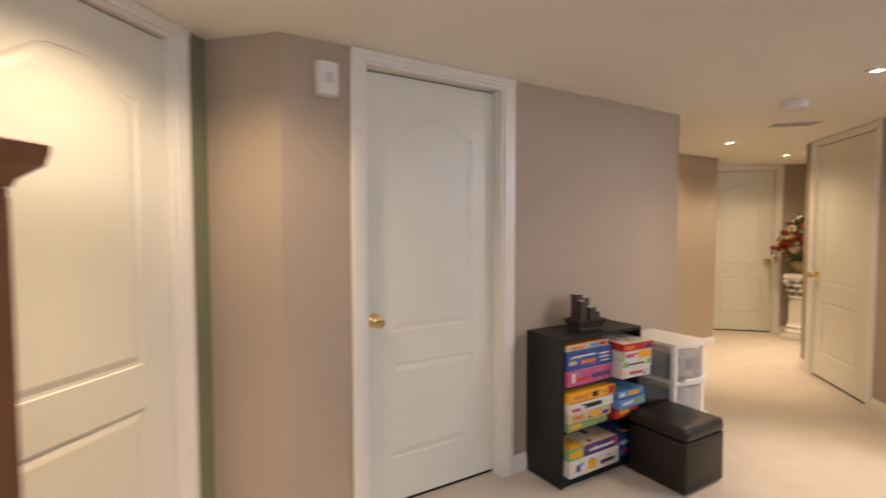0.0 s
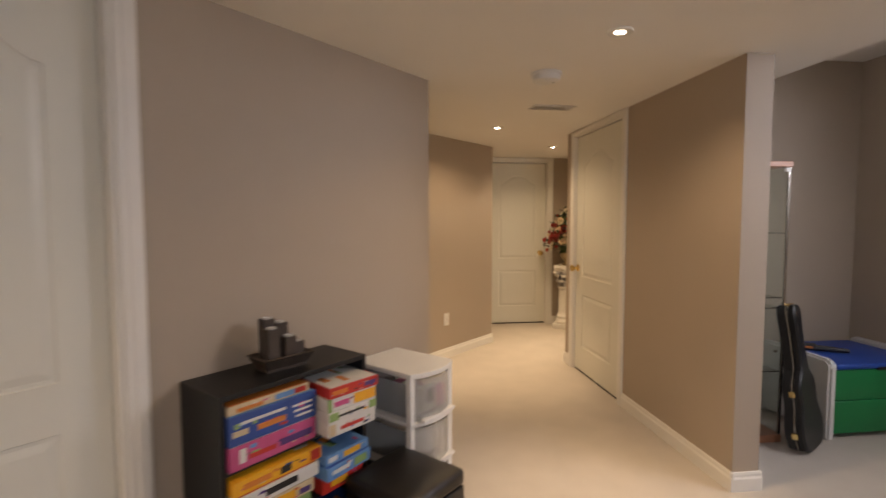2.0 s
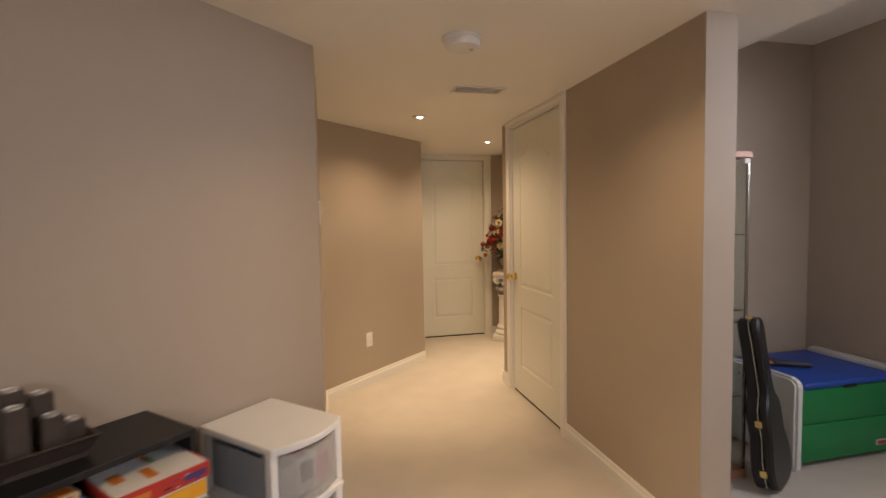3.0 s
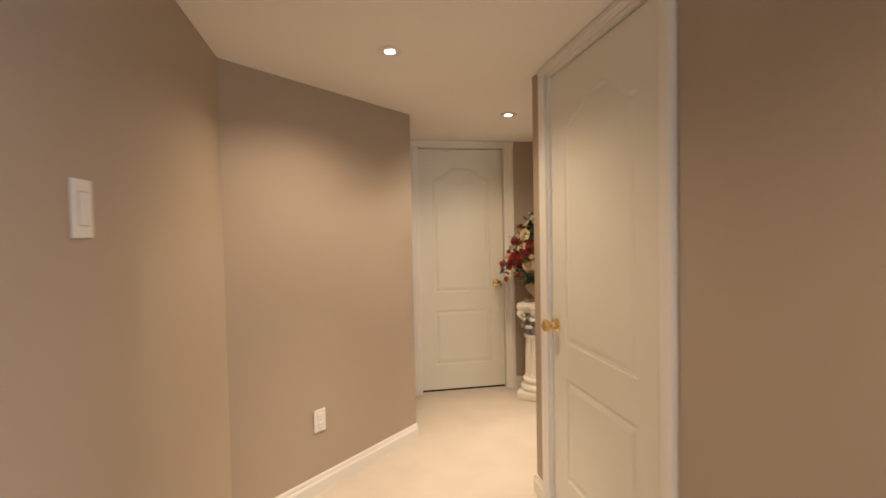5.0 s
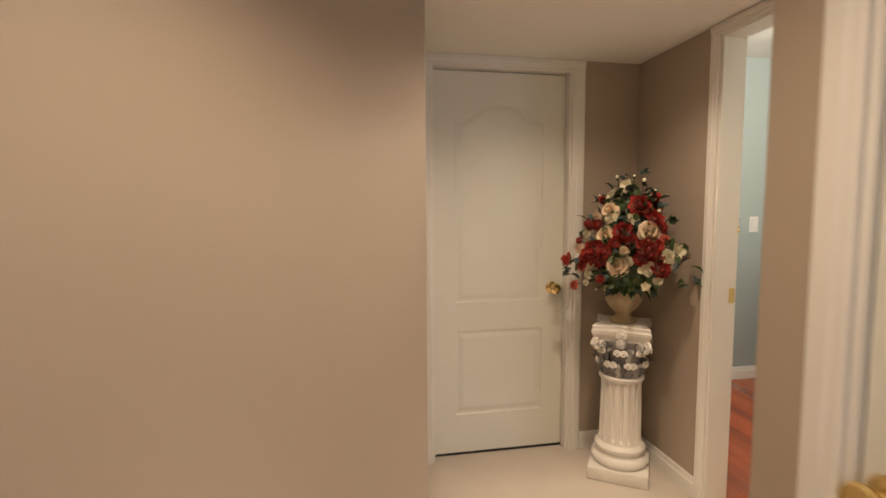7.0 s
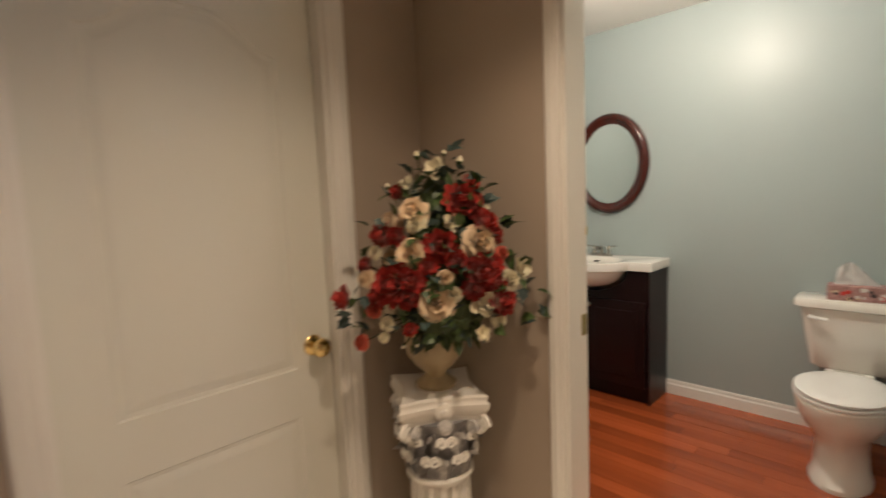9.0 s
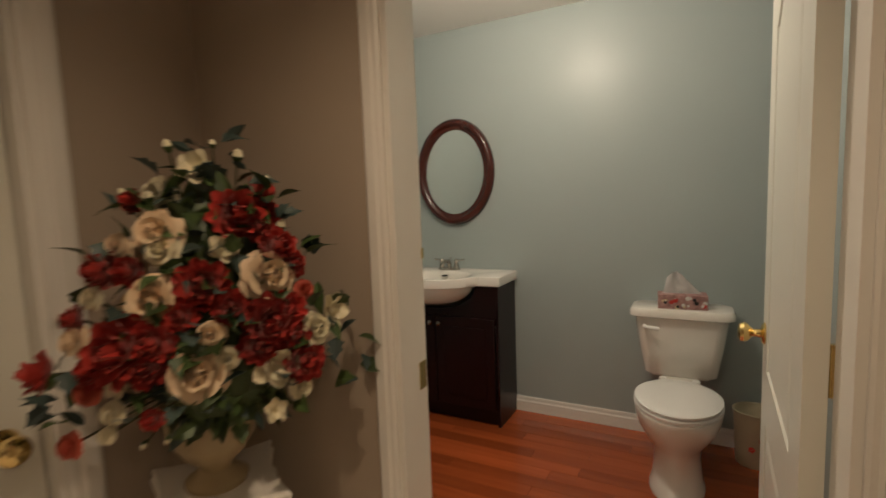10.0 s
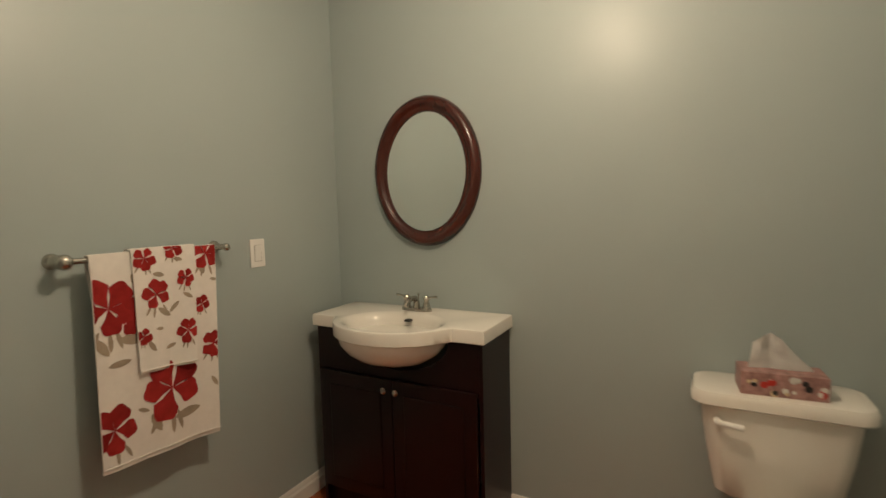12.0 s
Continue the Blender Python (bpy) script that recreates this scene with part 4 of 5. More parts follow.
# ---- alcove: flower arrangement ----
CREAMP = material("cream_silk_petal", (0.74, 0.60, 0.40), 0.6, var=0.12, tint=(0.72, 0.54, 0.36), scale=30, random_value=0.1, sheen=0.2)
WHITEP = material("ivory_silk_petal", (0.78, 0.71, 0.50), 0.6, var=0.1, scale=30, random_value=0.08, sheen=0.2)
REDP = material("deep_red_silk_petal", (0.46, 0.030, 0.018), 0.55, var=0.3, scale=30, random_value=0.25, sheen=0.2)
CORALP = material("coral_silk_petal", (0.62, 0.13, 0.08), 0.55, var=0.2, scale=30)
GREENL = material("dark_green_silk_leaf", (0.055, 0.090, 0.025), 0.5, var=0.3, scale=25, random_value=0.35)
BLUEL = material("blue_green_silk_leaf", (0.055, 0.085, 0.075), 0.5, var=0.3, scale=25, random_value=0.3)
STEM = material("brown_green_stem", (0.05, 0.05, 0.02), 0.6)
POTP = material("cream_ceramic_pot", (0.42, 0.33, 0.19), 0.4, var=0.15, scale=12, bump=0.1, bump_scale=40)
BASE = 0.770
arr = thing("flower_arrangement", "artificial red and cream flowers in a cream urn on the pedestal", "flower arrangement", pose(PX, PY, BASE))
part("urn", lathe([(0.0, 0.0), (0.062, 0.0), (0.064, 0.010), (0.050, 0.020), (0.034, 0.034), (0.036, 0.046), (0.062, 0.070), (0.084, 0.105), (0.092, 0.150), (0.090, 0.172), (0.098, 0.180), (0.098, 0.190), (0.084, 0.190), (0.080, 0.160), (0.0, 0.150)], 36), POTP, arr, "cream ceramic footed urn", smooth=True, m=pose(0, PEDY - PY, 0))
RIGHT, TOWARD = Vector((0.745, -0.668, 0)), Vector((-0.668, -0.745, 0))
rng = random.Random(5)


def petal(bm, m, length, width, cup, tip=0.25):
    grid = []
    for i in range(5):
        u = i / 4
        w = width * math.sin(math.pi * (0.14 + 0.74 * u)) ** (0.7 if tip > 0.2 else 1.0)
        row = []
        for j in range(5):
            v = (j - 2) / 2
            row.append(bm.verts.new(m @ Vector((v * w, length * u * (1 - 0.08 * abs(v)), cup * length * (u * u + 0.35 * v * v * u) - 0.10 * length * max(0, u - 0.7) * 3 + rng.uniform(-1, 1) * 0.03 * length * u))))
        grid.append(row)
    for a, b in zip(grid, grid[1:]):
        for j in range(4):
            bm.faces.new((a[j], a[j + 1], b[j + 1], b[j]))


def rose(r):
    bm = bmesh.new()
    for ring, (n, size, tilt, cup) in enumerate(((4, 0.50, 82, 0.30), (6, 0.68, 68, 0.35), (7, 0.88, 46, 0.22), (8, 1.0, 28, 0.05), (8, 1.05, 14, -0.18))):
        for k in range(n):
            m = pose(0, 0, 0.09 * r * (4 - ring), 0, 0, 360 * k / n + 31 * ring + rng.uniform(-9, 9)) @ pose(0, 0.05 * r, 0, tilt + rng.uniform(-7, 7), 0, 0)
            petal(bm, m, r * size, r * 0.60 * size, cup)
    return bm


def mum(r):
    bm = bmesh.new()
    for ring, (n, tilt) in enumerate(((5, 75), (9, 52), (12, 30), (13, 8))):
        for k in range(n):
            m = pose(0, 0, 0.06 * r * (3 - ring), 0, 0, 360 * k / n + 17 * ring + rng.uniform(-9, 9)) @ pose(0, 0.08 * r, 0, tilt + rng.uniform(-10, 10), 0, 0)
            petal(bm, m, r * rng.uniform(0.78, 1.0), r * 0.29, 0.30, 0.3)
    return bm


def magnolia(r):
    bm = bmesh.new()
    for n, tilt, off in ((5, 12, 0), (3, 42, 36)):
        for k in range(n):
            petal(bm, pose(0, 0, 0, 0, 0, 360 * k / n + off + rng.uniform(-8, 8)) @ pose(0, 0.05 * r, 0, tilt + rng.uniform(-6, 6), 0, 0), r * rng.uniform(0.9, 1.05), r * 0.42, 0.28)
    lathe([(0.0, 0.0), (0.13 * r, 0.02 * r), (0.1 * r, 0.22 * r), (0.0, 0.28 * r)], 8, bm=bm)
    return bm


def facing(d, at):
    """A pose at a point with its z axis along d."""
    return Matrix.Translation(at) @ Vector(d).to_track_quat("Z", "Y").to_matrix().to_4x4() @ pose(0, 0, 0, 0, 0, rng.uniform(0, 360))


def spot_on(x, z, push=0.0):
    """A place on the bouquet's front: x to the side, z up, in metres from the urn's foot."""
    wide = 0.085 + 0.215 * max(0.0, min(1.0, (0.74 - z) / 0.5))
    k = max(0.0, 1 - min(1.0, abs(x) / (wide + 0.02)) ** 2) ** 0.5
    deep = min(0.20, wide * 0.72) * k + push
    at = RIGHT * x * 0.93 + TOWARD * deep * 0.80 + Vector((0, 0, 0.665 - 0.82 * (0.665 - z)))
    out = RIGHT * (x / (wide + 0.02)) + TOWARD * (k * 1.1 + 0.15) + Vector((0, 0, 0.25 + 0.9 * max(0, z - 0.5)))
    return at, out.normalized()


# each bloom: to the side, above the urn's foot, radius
MAGNOLIAS = [(-0.017, 0.659, 0.035), (0.109, 0.213, 0.047), (0.236, 0.307, 0.04), (0.029, 0.476, 0.029), (-0.163, 0.21, 0.024), (0.103, 0.11, 0.024)]
CREAM_ROSES = [(-0.086, 0.518, 0.041), (-0.098, 0.378, 0.043), (0.109, 0.409, 0.047), (-0.029, 0.22, 0.049), (-0.236, 0.299, 0.026), (-0.161, 0.494, 0.021), (0.0, 0.299, 0.023)]
IVORY_ROSES = [(0.19, 0.274, 0.032), (-0.207, 0.384, 0.021), (-0.178, 0.152, 0.02), (-0.19, 0.104, 0.015), (0.155, 0.146, 0.021), (0.023, 0.244, 0.021), (-0.081, 0.482, 0.03)]
RED_MUMS = [(0.057, 0.549, 0.057), (-0.011, 0.403, 0.053), (-0.149, 0.281, 0.07), (0.103, 0.305, 0.061), (0.127, 0.47, 0.046), (-0.184, 0.439, 0.042), (0.163, 0.207, 0.048), (-0.316, 0.217, 0.046), (-0.236, 0.342, 0.028), (-0.132, 0.586, 0.027), (-0.196, 0.244, 0.038)]
CORAL_BUDS = [(-0.262, 0.078, 0.023), (0.175, 0.366, 0.02), (-0.218, 0.198, 0.023)]
SMALL_MUMS = [(-0.109, 0.244, 0.04), (0.035, 0.348, 0.038), (0.138, 0.329, 0.04), (0.081, 0.262, 0.042), (0.149, 0.268, 0.034), (-0.052, 0.342, 0.034), (-0.138, 0.439, 0.032), (0.092, 0.518, 0.034), (0.155, 0.427, 0.032), (-0.109, 0.134, 0.023), (-0.098, 0.293, 0.048)]
MAKE = {"white": (rose, WHITEP, "ivory_rose"), "cream": (rose, CREAMP, "cream_rose"), "magnolia": (magnolia, WHITEP, "magnolia_bloom"), "red": (mum, REDP, "red_bloom"), "coral": (rose, CORALP, "coral_bud")}
BLOOMS = [("cream", CREAM_ROSES), ("white", IVORY_ROSES), ("magnolia", MAGNOLIAS), ("red", RED_MUMS), ("red", SMALL_MUMS), ("coral", CORAL_BUDS)]
for kind, x, z, r in [(kind, *place) for kind, places in BLOOMS for place in places]:
    at, out = spot_on(x, z, 0.0)
    build, mat, name = MAKE[kind]
    part(name, build(r), mat, arr, smooth=True, m=facing(out, at - out * r * 0.35))
    part("stem", tube([(0, 0, 0.16), at * 0.4 + Vector((0, 0, 0.16)), at - out * r * 0.3], 0.0025, 5), STEM, arr)
for k in range(16):
    a = rng.uniform(-0.9, 0.9)
    z = rng.uniform(0.24, 0.62)
    wide = 0.05 + 0.16 * (0.74 - z) / 0.5
    d = (RIGHT * math.sin(a * 2.2 + math.pi) + TOWARD * math.cos(a * 2.2 + math.pi) + Vector((0, 0, 0.3))).normalized()
    at = Vector((d.x, d.y, 0)) * wide * 0.9 + Vector((0, 0, z))
    build, mat, name = MAKE[("red", "cream", "white")[k % 3]]
    part(name, build(0.045), mat, arr, smooth=True, m=facing(d, at))


def bud_mesh(r):
    return lathe([(0.0, -r), (r * 0.5, -r * 0.8), (r * 0.85, 0), (r * 0.6, r * 0.8), (0.0, r * 1.2)], 10)


for x, z, r in ((-0.066, 0.71, 0.014), (0.063, 0.686, 0.016), (0.017, 0.714, 0.01), (0.138, 0.518, 0.014), (0.115, 0.628, 0.011), (-0.161, 0.608, 0.011), (-0.103, 0.595, 0.012), (-0.132, 0.071, 0.009), (-0.092, 0.076, 0.008), (0.115, 0.079, 0.009)):
    at, out = spot_on(x, z, -0.02)
    r *= 0.75
    up = (out * 0.4 + Vector((0, 0, 1 if z > 0.33 else -0.6))).normalized()
    bud = part("bud", bud_mesh(r), WHITEP, arr, smooth=True, m=facing(up, at))
    part("sepal", lathe([(0.0, -r * 1.5), (r * 0.5, -r * 1.2), (r * 0.9, -r * 0.2), (r * 0.8, 0.0)], 8), GREENL, bud)
    part("stem", tube([(0, 0, 0.2), at * 0.5 + Vector((0, 0, 0.15)), at], 0.002, 5), STEM, arr)
# dark core added so the gaps between blooms look deeply shaded
bm = lathe([(0.0, 0.15), (0.075, 0.16), (0.125, 0.24), (0.13, 0.33), (0.105, 0.45), (0.065, 0.57), (0.025, 0.66), (0.0, 0.68)], 28)
bmesh.ops.subdivide_edges(bm, edges=bm.edges[:], cuts=1, use_grid_fill=True)
for v in bm.verts:
    k = 1 + 0.22 * noise.noise(v.co * 26)
    v.co.x, v.co.y = v.co.x * k, v.co.y * k
part("moss_core", bm, GREENL, arr, "added dark green core standing in for the bouquet's inner shade")


def leaf_mesh(length, width, lobes):
    bm, mid, edges = bmesh.new(), [], []
    n = 7
    for i in range(n):
        u = i / (n - 1)
        w = width * math.sin(math.pi * u ** 0.8) * (1 + lobes * math.cos(u * 19))
        z = -0.25 * length * u * u
        mid.append(bm.verts.new((0, length * u, z)))
        edges.append([bm.verts.new((s * w, length * (u - 0.04), z + 0.35 * w)) for s in (-1, 1)])
    for i in range(n - 1):
        for q in (0, 1):
            f = (mid[i], mid[i + 1], edges[i + 1][q], edges[i][q])
            bm.faces.new(f if q == 0 else tuple(reversed(f)))
    bmesh.ops.remove_doubles(bm, verts=bm.verts, dist=1e-5)
    return bm


LEAVES = []
for length, width, lobes, mat in ((0.075, 0.020, 0.0, GREENL), (0.06, 0.021, 0.15, GREENL), (0.06, 0.022, 0.22, BLUEL), (0.055, 0.013, 0.0, BLUEL)):
    ob = part("leaf", leaf_mesh(length, width, lobes), mat, arr, m=pose(0, 0, 0.3))
    LEAVES.append(ob)
for k in range(165):
    a = rng.uniform(0, 2 * math.pi)
    z = rng.choice((rng.uniform(0.23, 0.4), rng.uniform(0.2, 0.62), rng.uniform(0.3, 0.72)))
    wide = (0.03 + 0.16 * max(0, (0.76 - z) / 0.55)) * rng.uniform(0.6, 1.0)
    d = Vector((math.cos(a), math.sin(a), rng.uniform(-0.3, 0.9))).normalized()
    at = Vector((math.cos(a) * wide, math.sin(a) * wide, z))
    at.x, at.y = min(at.x, 0.11), min(at.y, 0.16)
    o = new("leaf", LEAVES[k % 4].data)
    o.parent = arr
    o.matrix_local = Matrix.Translation(at) @ d.to_track_quat("Y", "Z").to_matrix().to_4x4() @ pose(0, 0, 0, rng.uniform(-20, 20), rng.uniform(-70, 70), 0) @ Matrix.Scale(rng.uniform(0.55, 0.95), 4)
for x, z in ((-0.23, 0.47), (-0.299, 0.159), (-0.259, 0.134), (-0.035, 0.305), (-0.017, 0.323), (0.138, 0.159), (0.207, 0.207), (0.23, 0.244), (-0.184, 0.5), (0.109, 0.586), (0.0, 0.598), (-0.161, 0.567), (-0.149, 0.134), (-0.023, 0.555), (0.023, 0.329), (-0.063, 0.159), (0.035, 0.159), (-0.241, 0.244), (0.184, 0.329), (-0.081, 0.427), (0.046, 0.464), (-0.035, 0.634), (0.04, 0.634)):
    at, out = spot_on(x, z, 0.01)
    o = new("leaf", LEAVES[rng.choice((1, 2, 2, 0))].data)
    o.parent = arr
    d = (out + Vector((rng.uniform(-1, 1), rng.uniform(-1, 1), rng.uniform(-1, 1)))).normalized()
    o.matrix_local = Matrix.Translation(at) @ d.to_track_quat("Y", "Z").to_matrix().to_4x4() @ Matrix.Scale(0.72, 4)
for k in range(110):
    z = rng.uniform(0.10, 0.66)
    wide = 0.085 + 0.215 * max(0.0, min(1.0, (0.74 - z) / 0.5))
    at, out = spot_on(rng.uniform(-1, 1) * wide, z, rng.uniform(-0.035, -0.005))
    o = new("leaf", LEAVES[k % 4].data)
    o.parent = arr
    d = (out * 0.8 + Vector((rng.uniform(-1, 1), rng.uniform(-1, 1), rng.uniform(-1, 0.8)))).normalized()
    o.matrix_local = Matrix.Translation(at) @ d.to_track_quat("Y", "Z").to_matrix().to_4x4() @ pose(0, 0, 0, 0, rng.uniform(-60, 60), 0) @ Matrix.Scale(rng.uniform(0.6, 0.95), 4)
for k in range(48):
    a = rng.uniform(0, 2 * math.pi)
    side = Vector((math.cos(a), math.sin(a), 0))
    o = new("leaf", LEAVES[(0, 3, 1, 3)[k % 4]].data)
    o.parent = arr
    d = (side * rng.uniform(0.4, 1.0) + Vector((0, 0, rng.uniform(-1.0, 0.1)))).normalized()
    o.matrix_local = Matrix.Translation(side * rng.uniform(0.075, 0.10) + Vector((0, 0, rng.uniform(0.165, 0.215)))) @ d.to_track_quat("Y", "Z").to_matrix().to_4x4() @ pose(0, 0, 0, 0, rng.uniform(-50, 50), 0) @ Matrix.Scale(rng.uniform(0.6, 0.95), 4)

# ---- washroom: vanity ----
VX, VY0, VY1 = 4.655, 6.605, 7.425      # cabinet front and sides
vanity = thing("vanity_cabinet", "dark espresso wood vanity cabinet with two doors", "vanity cabinet", pose(0, 0, 0))
VC, RB = (VY0 + VY1) / 2, 0.285


def belly(y, reach):
    """How far the basin's front stands out at y."""
    k = 1 - ((y - VC) / RB) ** 2
    bow = reach * math.sqrt(k) if k > 0 else -0.6 * (abs(y - VC) - RB)
    soft = 0.032
    return soft * math.log(1 + math.exp((bow - 0.055) / soft))


part("side_panel", box((VX, VY0, 0.0), (BX1 - 0.002, VY0 + 0.016, 0.848), 0.001), ESPRESSO, vanity)
part("side_panel", box((VX, VY1 - 0.016, 0.0), (BX1 - 0.002, VY1, 0.848), 0.001), ESPRESSO, vanity)
part("bottom_panel", box((VX + 0.01, VY0 + 0.016, 0.09), (BX1 - 0.002, VY1 - 0.016, 0.105)), ESPRESSO, vanity)
part("kick_board", box((VX + 0.03, VY0 + 0.016, 0.0), (VX + 0.045, VY1 - 0.016, 0.09)), ESPRESSO, vanity)
arc = [(VY0 + 0.016, 0.62), (VY1 - 0.016, 0.62), (VY1 - 0.016, 0.846)]
arc += [(VC + 0.265 * math.cos(t), 0.846 - 0.15 * math.sin(t)) for t in [math.pi * k / 20 for k in range(0, 21)]]
arc += [(VY0 + 0.016, 0.846)]
SWAP = Matrix(((0, 1, 0, 0), (1, 0, 0, 0), (0, 0, 1, 0), (0, 0, 0, 1)))
part("apron", prism(arc, VX, VX + 0.016, m=SWAP), ESPRESSO, vanity, "curved apron under the basin")
for y0, y1, ky in ((VY0 + 0.02, VC - 0.002, VC - 0.030), (VC + 0.002, VY1 - 0.02, VC + 0.030)):
    d = part("door", box((VX - 0.018, y0, 0.105), (VX - 0.001, y1, 0.655), 0.003), ESPRESSO, vanity)
    for lo, hi in (((y0 + 0.055, 0.165), (y1 - 0.055, 0.595)),):
        part("door_panel", box((VX - 0.0225, lo[0], lo[1]), (VX - 0.017, hi[0], hi[1]), 0.004), ESPRESSO, d)
    part("knob", lathe([(0.0, 0.0), (0.006, 0.0), (0.006, 0.010), (0.013, 0.016), (0.014, 0.022), (0.0, 0.027)], 16), NICKEL, d, "small nickel knob", smooth=True, m=pose(VX - 0.018, ky, 0.612, 0, -90, 0))

# the basin: slab with a bowed front, a bowl sunk in it and its belly below
sink = thing("washbasin", "white ceramic washbasin with a bowed front, set on the vanity", "washbasin", pose(0, 0, 0))
NB = 90
SX, SY0, SY1, TOPZ = 4.640, 6.590, 7.440, 0.905


def slab_loop(z, grow):
    pts = []
    for k in range(NB):
        u = k / (NB - 1)
        y = SY0 - grow + (SY1 - SY0 + 2 * grow) * u
        pts.append((SX - grow - belly(y, 0.240), y, z))
    return [(BX1 - 0.003, SY0 - grow, z)] + pts + [(BX1 - 0.003, SY1 + grow, z)]


def bowl_loop(k, z, cx, n=NB + 2):
    out = []
    for i in range(n):
        a = math.pi + 2 * math.pi * (i / n - 0.5) * -1
        out.append((cx + 0.163 * k * math.cos(a), VC + 0.225 * k * math.sin(a), z))
    return out


bm = bmesh.new()
outer = [slab_loop(0.850, -0.004), slab_loop(0.853, 0), slab_loop(TOPZ - 0.008, 0), slab_loop(TOPZ - 0.002, -0.003), slab_loop(TOPZ, -0.009)]
rings = [[bm.verts.new(p) for p in s] for s in outer]
n = len(rings[0])
for a, b in zip(rings, rings[1:]):
    for i in range(n):
        bm.faces.new((a[i], a[(i + 1) % n], b[(i + 1) % n], b[i]))
CX = 4.658
bowl = [[bm.verts.new(p) for p in bowl_loop(k, TOPZ - dz, CX + dx)] for k, dz, dx in ((1.08, 0.0, 0), (1.05, 0.0015, 0), (1.0, 0.006, 0), (0.94, 0.016, 0.0), (0.88, 0.036, 0.005), (0.78, 0.072, 0.01), (0.60, 0.108, 0.02), (0.30, 0.130, 0.03))]
for a, b in zip(bowl, bowl[1:]):
    for i in range(len(a)):
        bm.faces.new((a[i], a[(i + 1) % len(a)], b[(i + 1) % len(a)], b[i]))
bm.faces.new(bowl[-1])
top_edges = [e for ring in (rings[-1], bowl[0]) for i in range(len(ring)) for e in ring[i].link_edges if e.other_vert(ring[i]) is ring[(i + 1) % len(ring)]]
bmesh.ops.triangle_fill(bm, use_beauty=True, edges=top_edges)
part("basin_top", bm, CHINA, sink, smooth=True)
under = []
for z, k in ((0.851, 1.0), (0.82, 0.97), (0.785, 0.86), (0.755, 0.68), (0.735, 0.40), (0.730, 0.05)):
    loop = []
    for i in range(36):
        a = 2 * math.pi * i / 36
        loop.append((4.655 + 0.198 * k * math.cos(a), VC + 0.246 * k * math.sin(a), z))
    under.append(loop)
part("basin_belly", loft(under), CHINA, sink, smooth=True)
# black block draws the shade inside the overflow
part("overflow_slot", box((4.768, VC - 0.014, TOPZ - 0.030), (4.80, VC + 0.014, TOPZ - 0.022), 0.002), GAPSHADE, sink)
part("drain", lathe([(0.0, 0.0), (0.022, 0.0), (0.024, 0.003), (0.016, 0.004), (0.0, 0.003)], 20), NICKEL, sink, m=pose(CX + 0.03, VC, TOPZ - 0.1352))

FX = 4.875
tap = thing("faucet", "brushed nickel two-handle faucet on the washbasin", "faucet", pose(FX, VC + 0.01, TOPZ))
part("deck_plate", loft([[(0.024 * k * math.cos(a), 0.078 * k * math.copysign(abs(math.sin(a)) ** 0.6, math.sin(a)), z) for a in [2 * math.pi * i / 28 for i in range(28)]] for z, k in ((0.0, 1.0), (0.010, 1.0), (0.014, 0.9))]), NICKEL, tap, smooth=True)
part("spout", tube([(0.0, 0, 0.012), (0.0, 0, 0.040), (-0.015, 0, 0.058), (-0.045, 0, 0.062), (-0.080, 0, 0.050), (-0.095, 0, 0.036)], [0.017, 0.014, 0.013, 0.012, 0.011, 0.010], 14), NICKEL, tap, smooth=True)
part("lift_rod", tube([(0.018, 0, 0.012), (0.018, 0, 0.065), (0.018, 0, 0.070), (0.018, 0, 0.078)], [0.0025, 0.0025, 0.006, 0.004], 8), NICKEL, tap, smooth=True)
for sgn in (-1, 1):
    h = part("handle", lathe([(0.0, 0.010), (0.020, 0.010), (0.017, 0.028), (0.011, 0.042), (0.013, 0.052), (0.016, 0.060), (0.010, 0.070), (0.0, 0.073)], 18), NICKEL, tap, smooth=True, m=pose(0, sgn * 0.052, 0))
    part("lever", tube([(0, 0, 0.058), (0, sgn * 0.03, 0.066), (0, sgn * 0.055, 0.068)], [0.005, 0.0045, 0.006], 8), NICKEL, h, smooth=True)

# ---- washroom: oval mirror ----
mirror = thing("oval_mirror", "oval wall mirror in a moulded mahogany frame", "mirror", pose(BX1, 6.997, 1.537))
prof = [(0.0, 0.000), (0.0, 0.012), (0.006, 0.018), (0.014, 0.019), (0.020, 0.021), (0.028, 0.030), (0.040, 0.036), (0.052, 0.035), (0.063, 0.027), (0.070, 0.014), (0.072, 0.0)]
bm, N = bmesh.new(), 72
rings = [[bm.verts.new((-d, (0.205 + o) * math.cos(2 * math.pi * i / N), (0.270 + o) * math.sin(2 * math.pi * i / N))) for o, d in prof] for i in range(N)]
for i in range(N):
    a, b = rings[i], rings[(i + 1) % N]
    for j in range(len(prof) - 1):
        bm.faces.new((a[j], a[j + 1], b[j + 1], b[j]))
part("frame", bm, MAHOGANY, mirror, smooth=True)
bm = loft([[(-d, 0.206 * math.cos(2 * math.pi * i / N), 0.271 * math.sin(2 * math.pi * i / N)) for i in range(N)] for d in (-0.002, 0.002)])
part("mirror_glass", bm, MIRROR, mirror, "clear silvered mirror glass", m=pose(-0.012, 0, 0, 0, 2.0, 0))

# ---- washroom: toilet ----
TY = 5.662
toilet = thing("toilet", "white two-piece toilet with closed lid", "toilet", pose(0, TY, 0))


def egg(cx, z, a_front, a_back, b, n=40):
    out = []
    for i in range(n):
        t = 2 * math.pi * i / n
        c = math.cos(t)
        out.append((cx - (a_front if c > 0 else a_back) * c, b * math.sin(t), z))
    return out


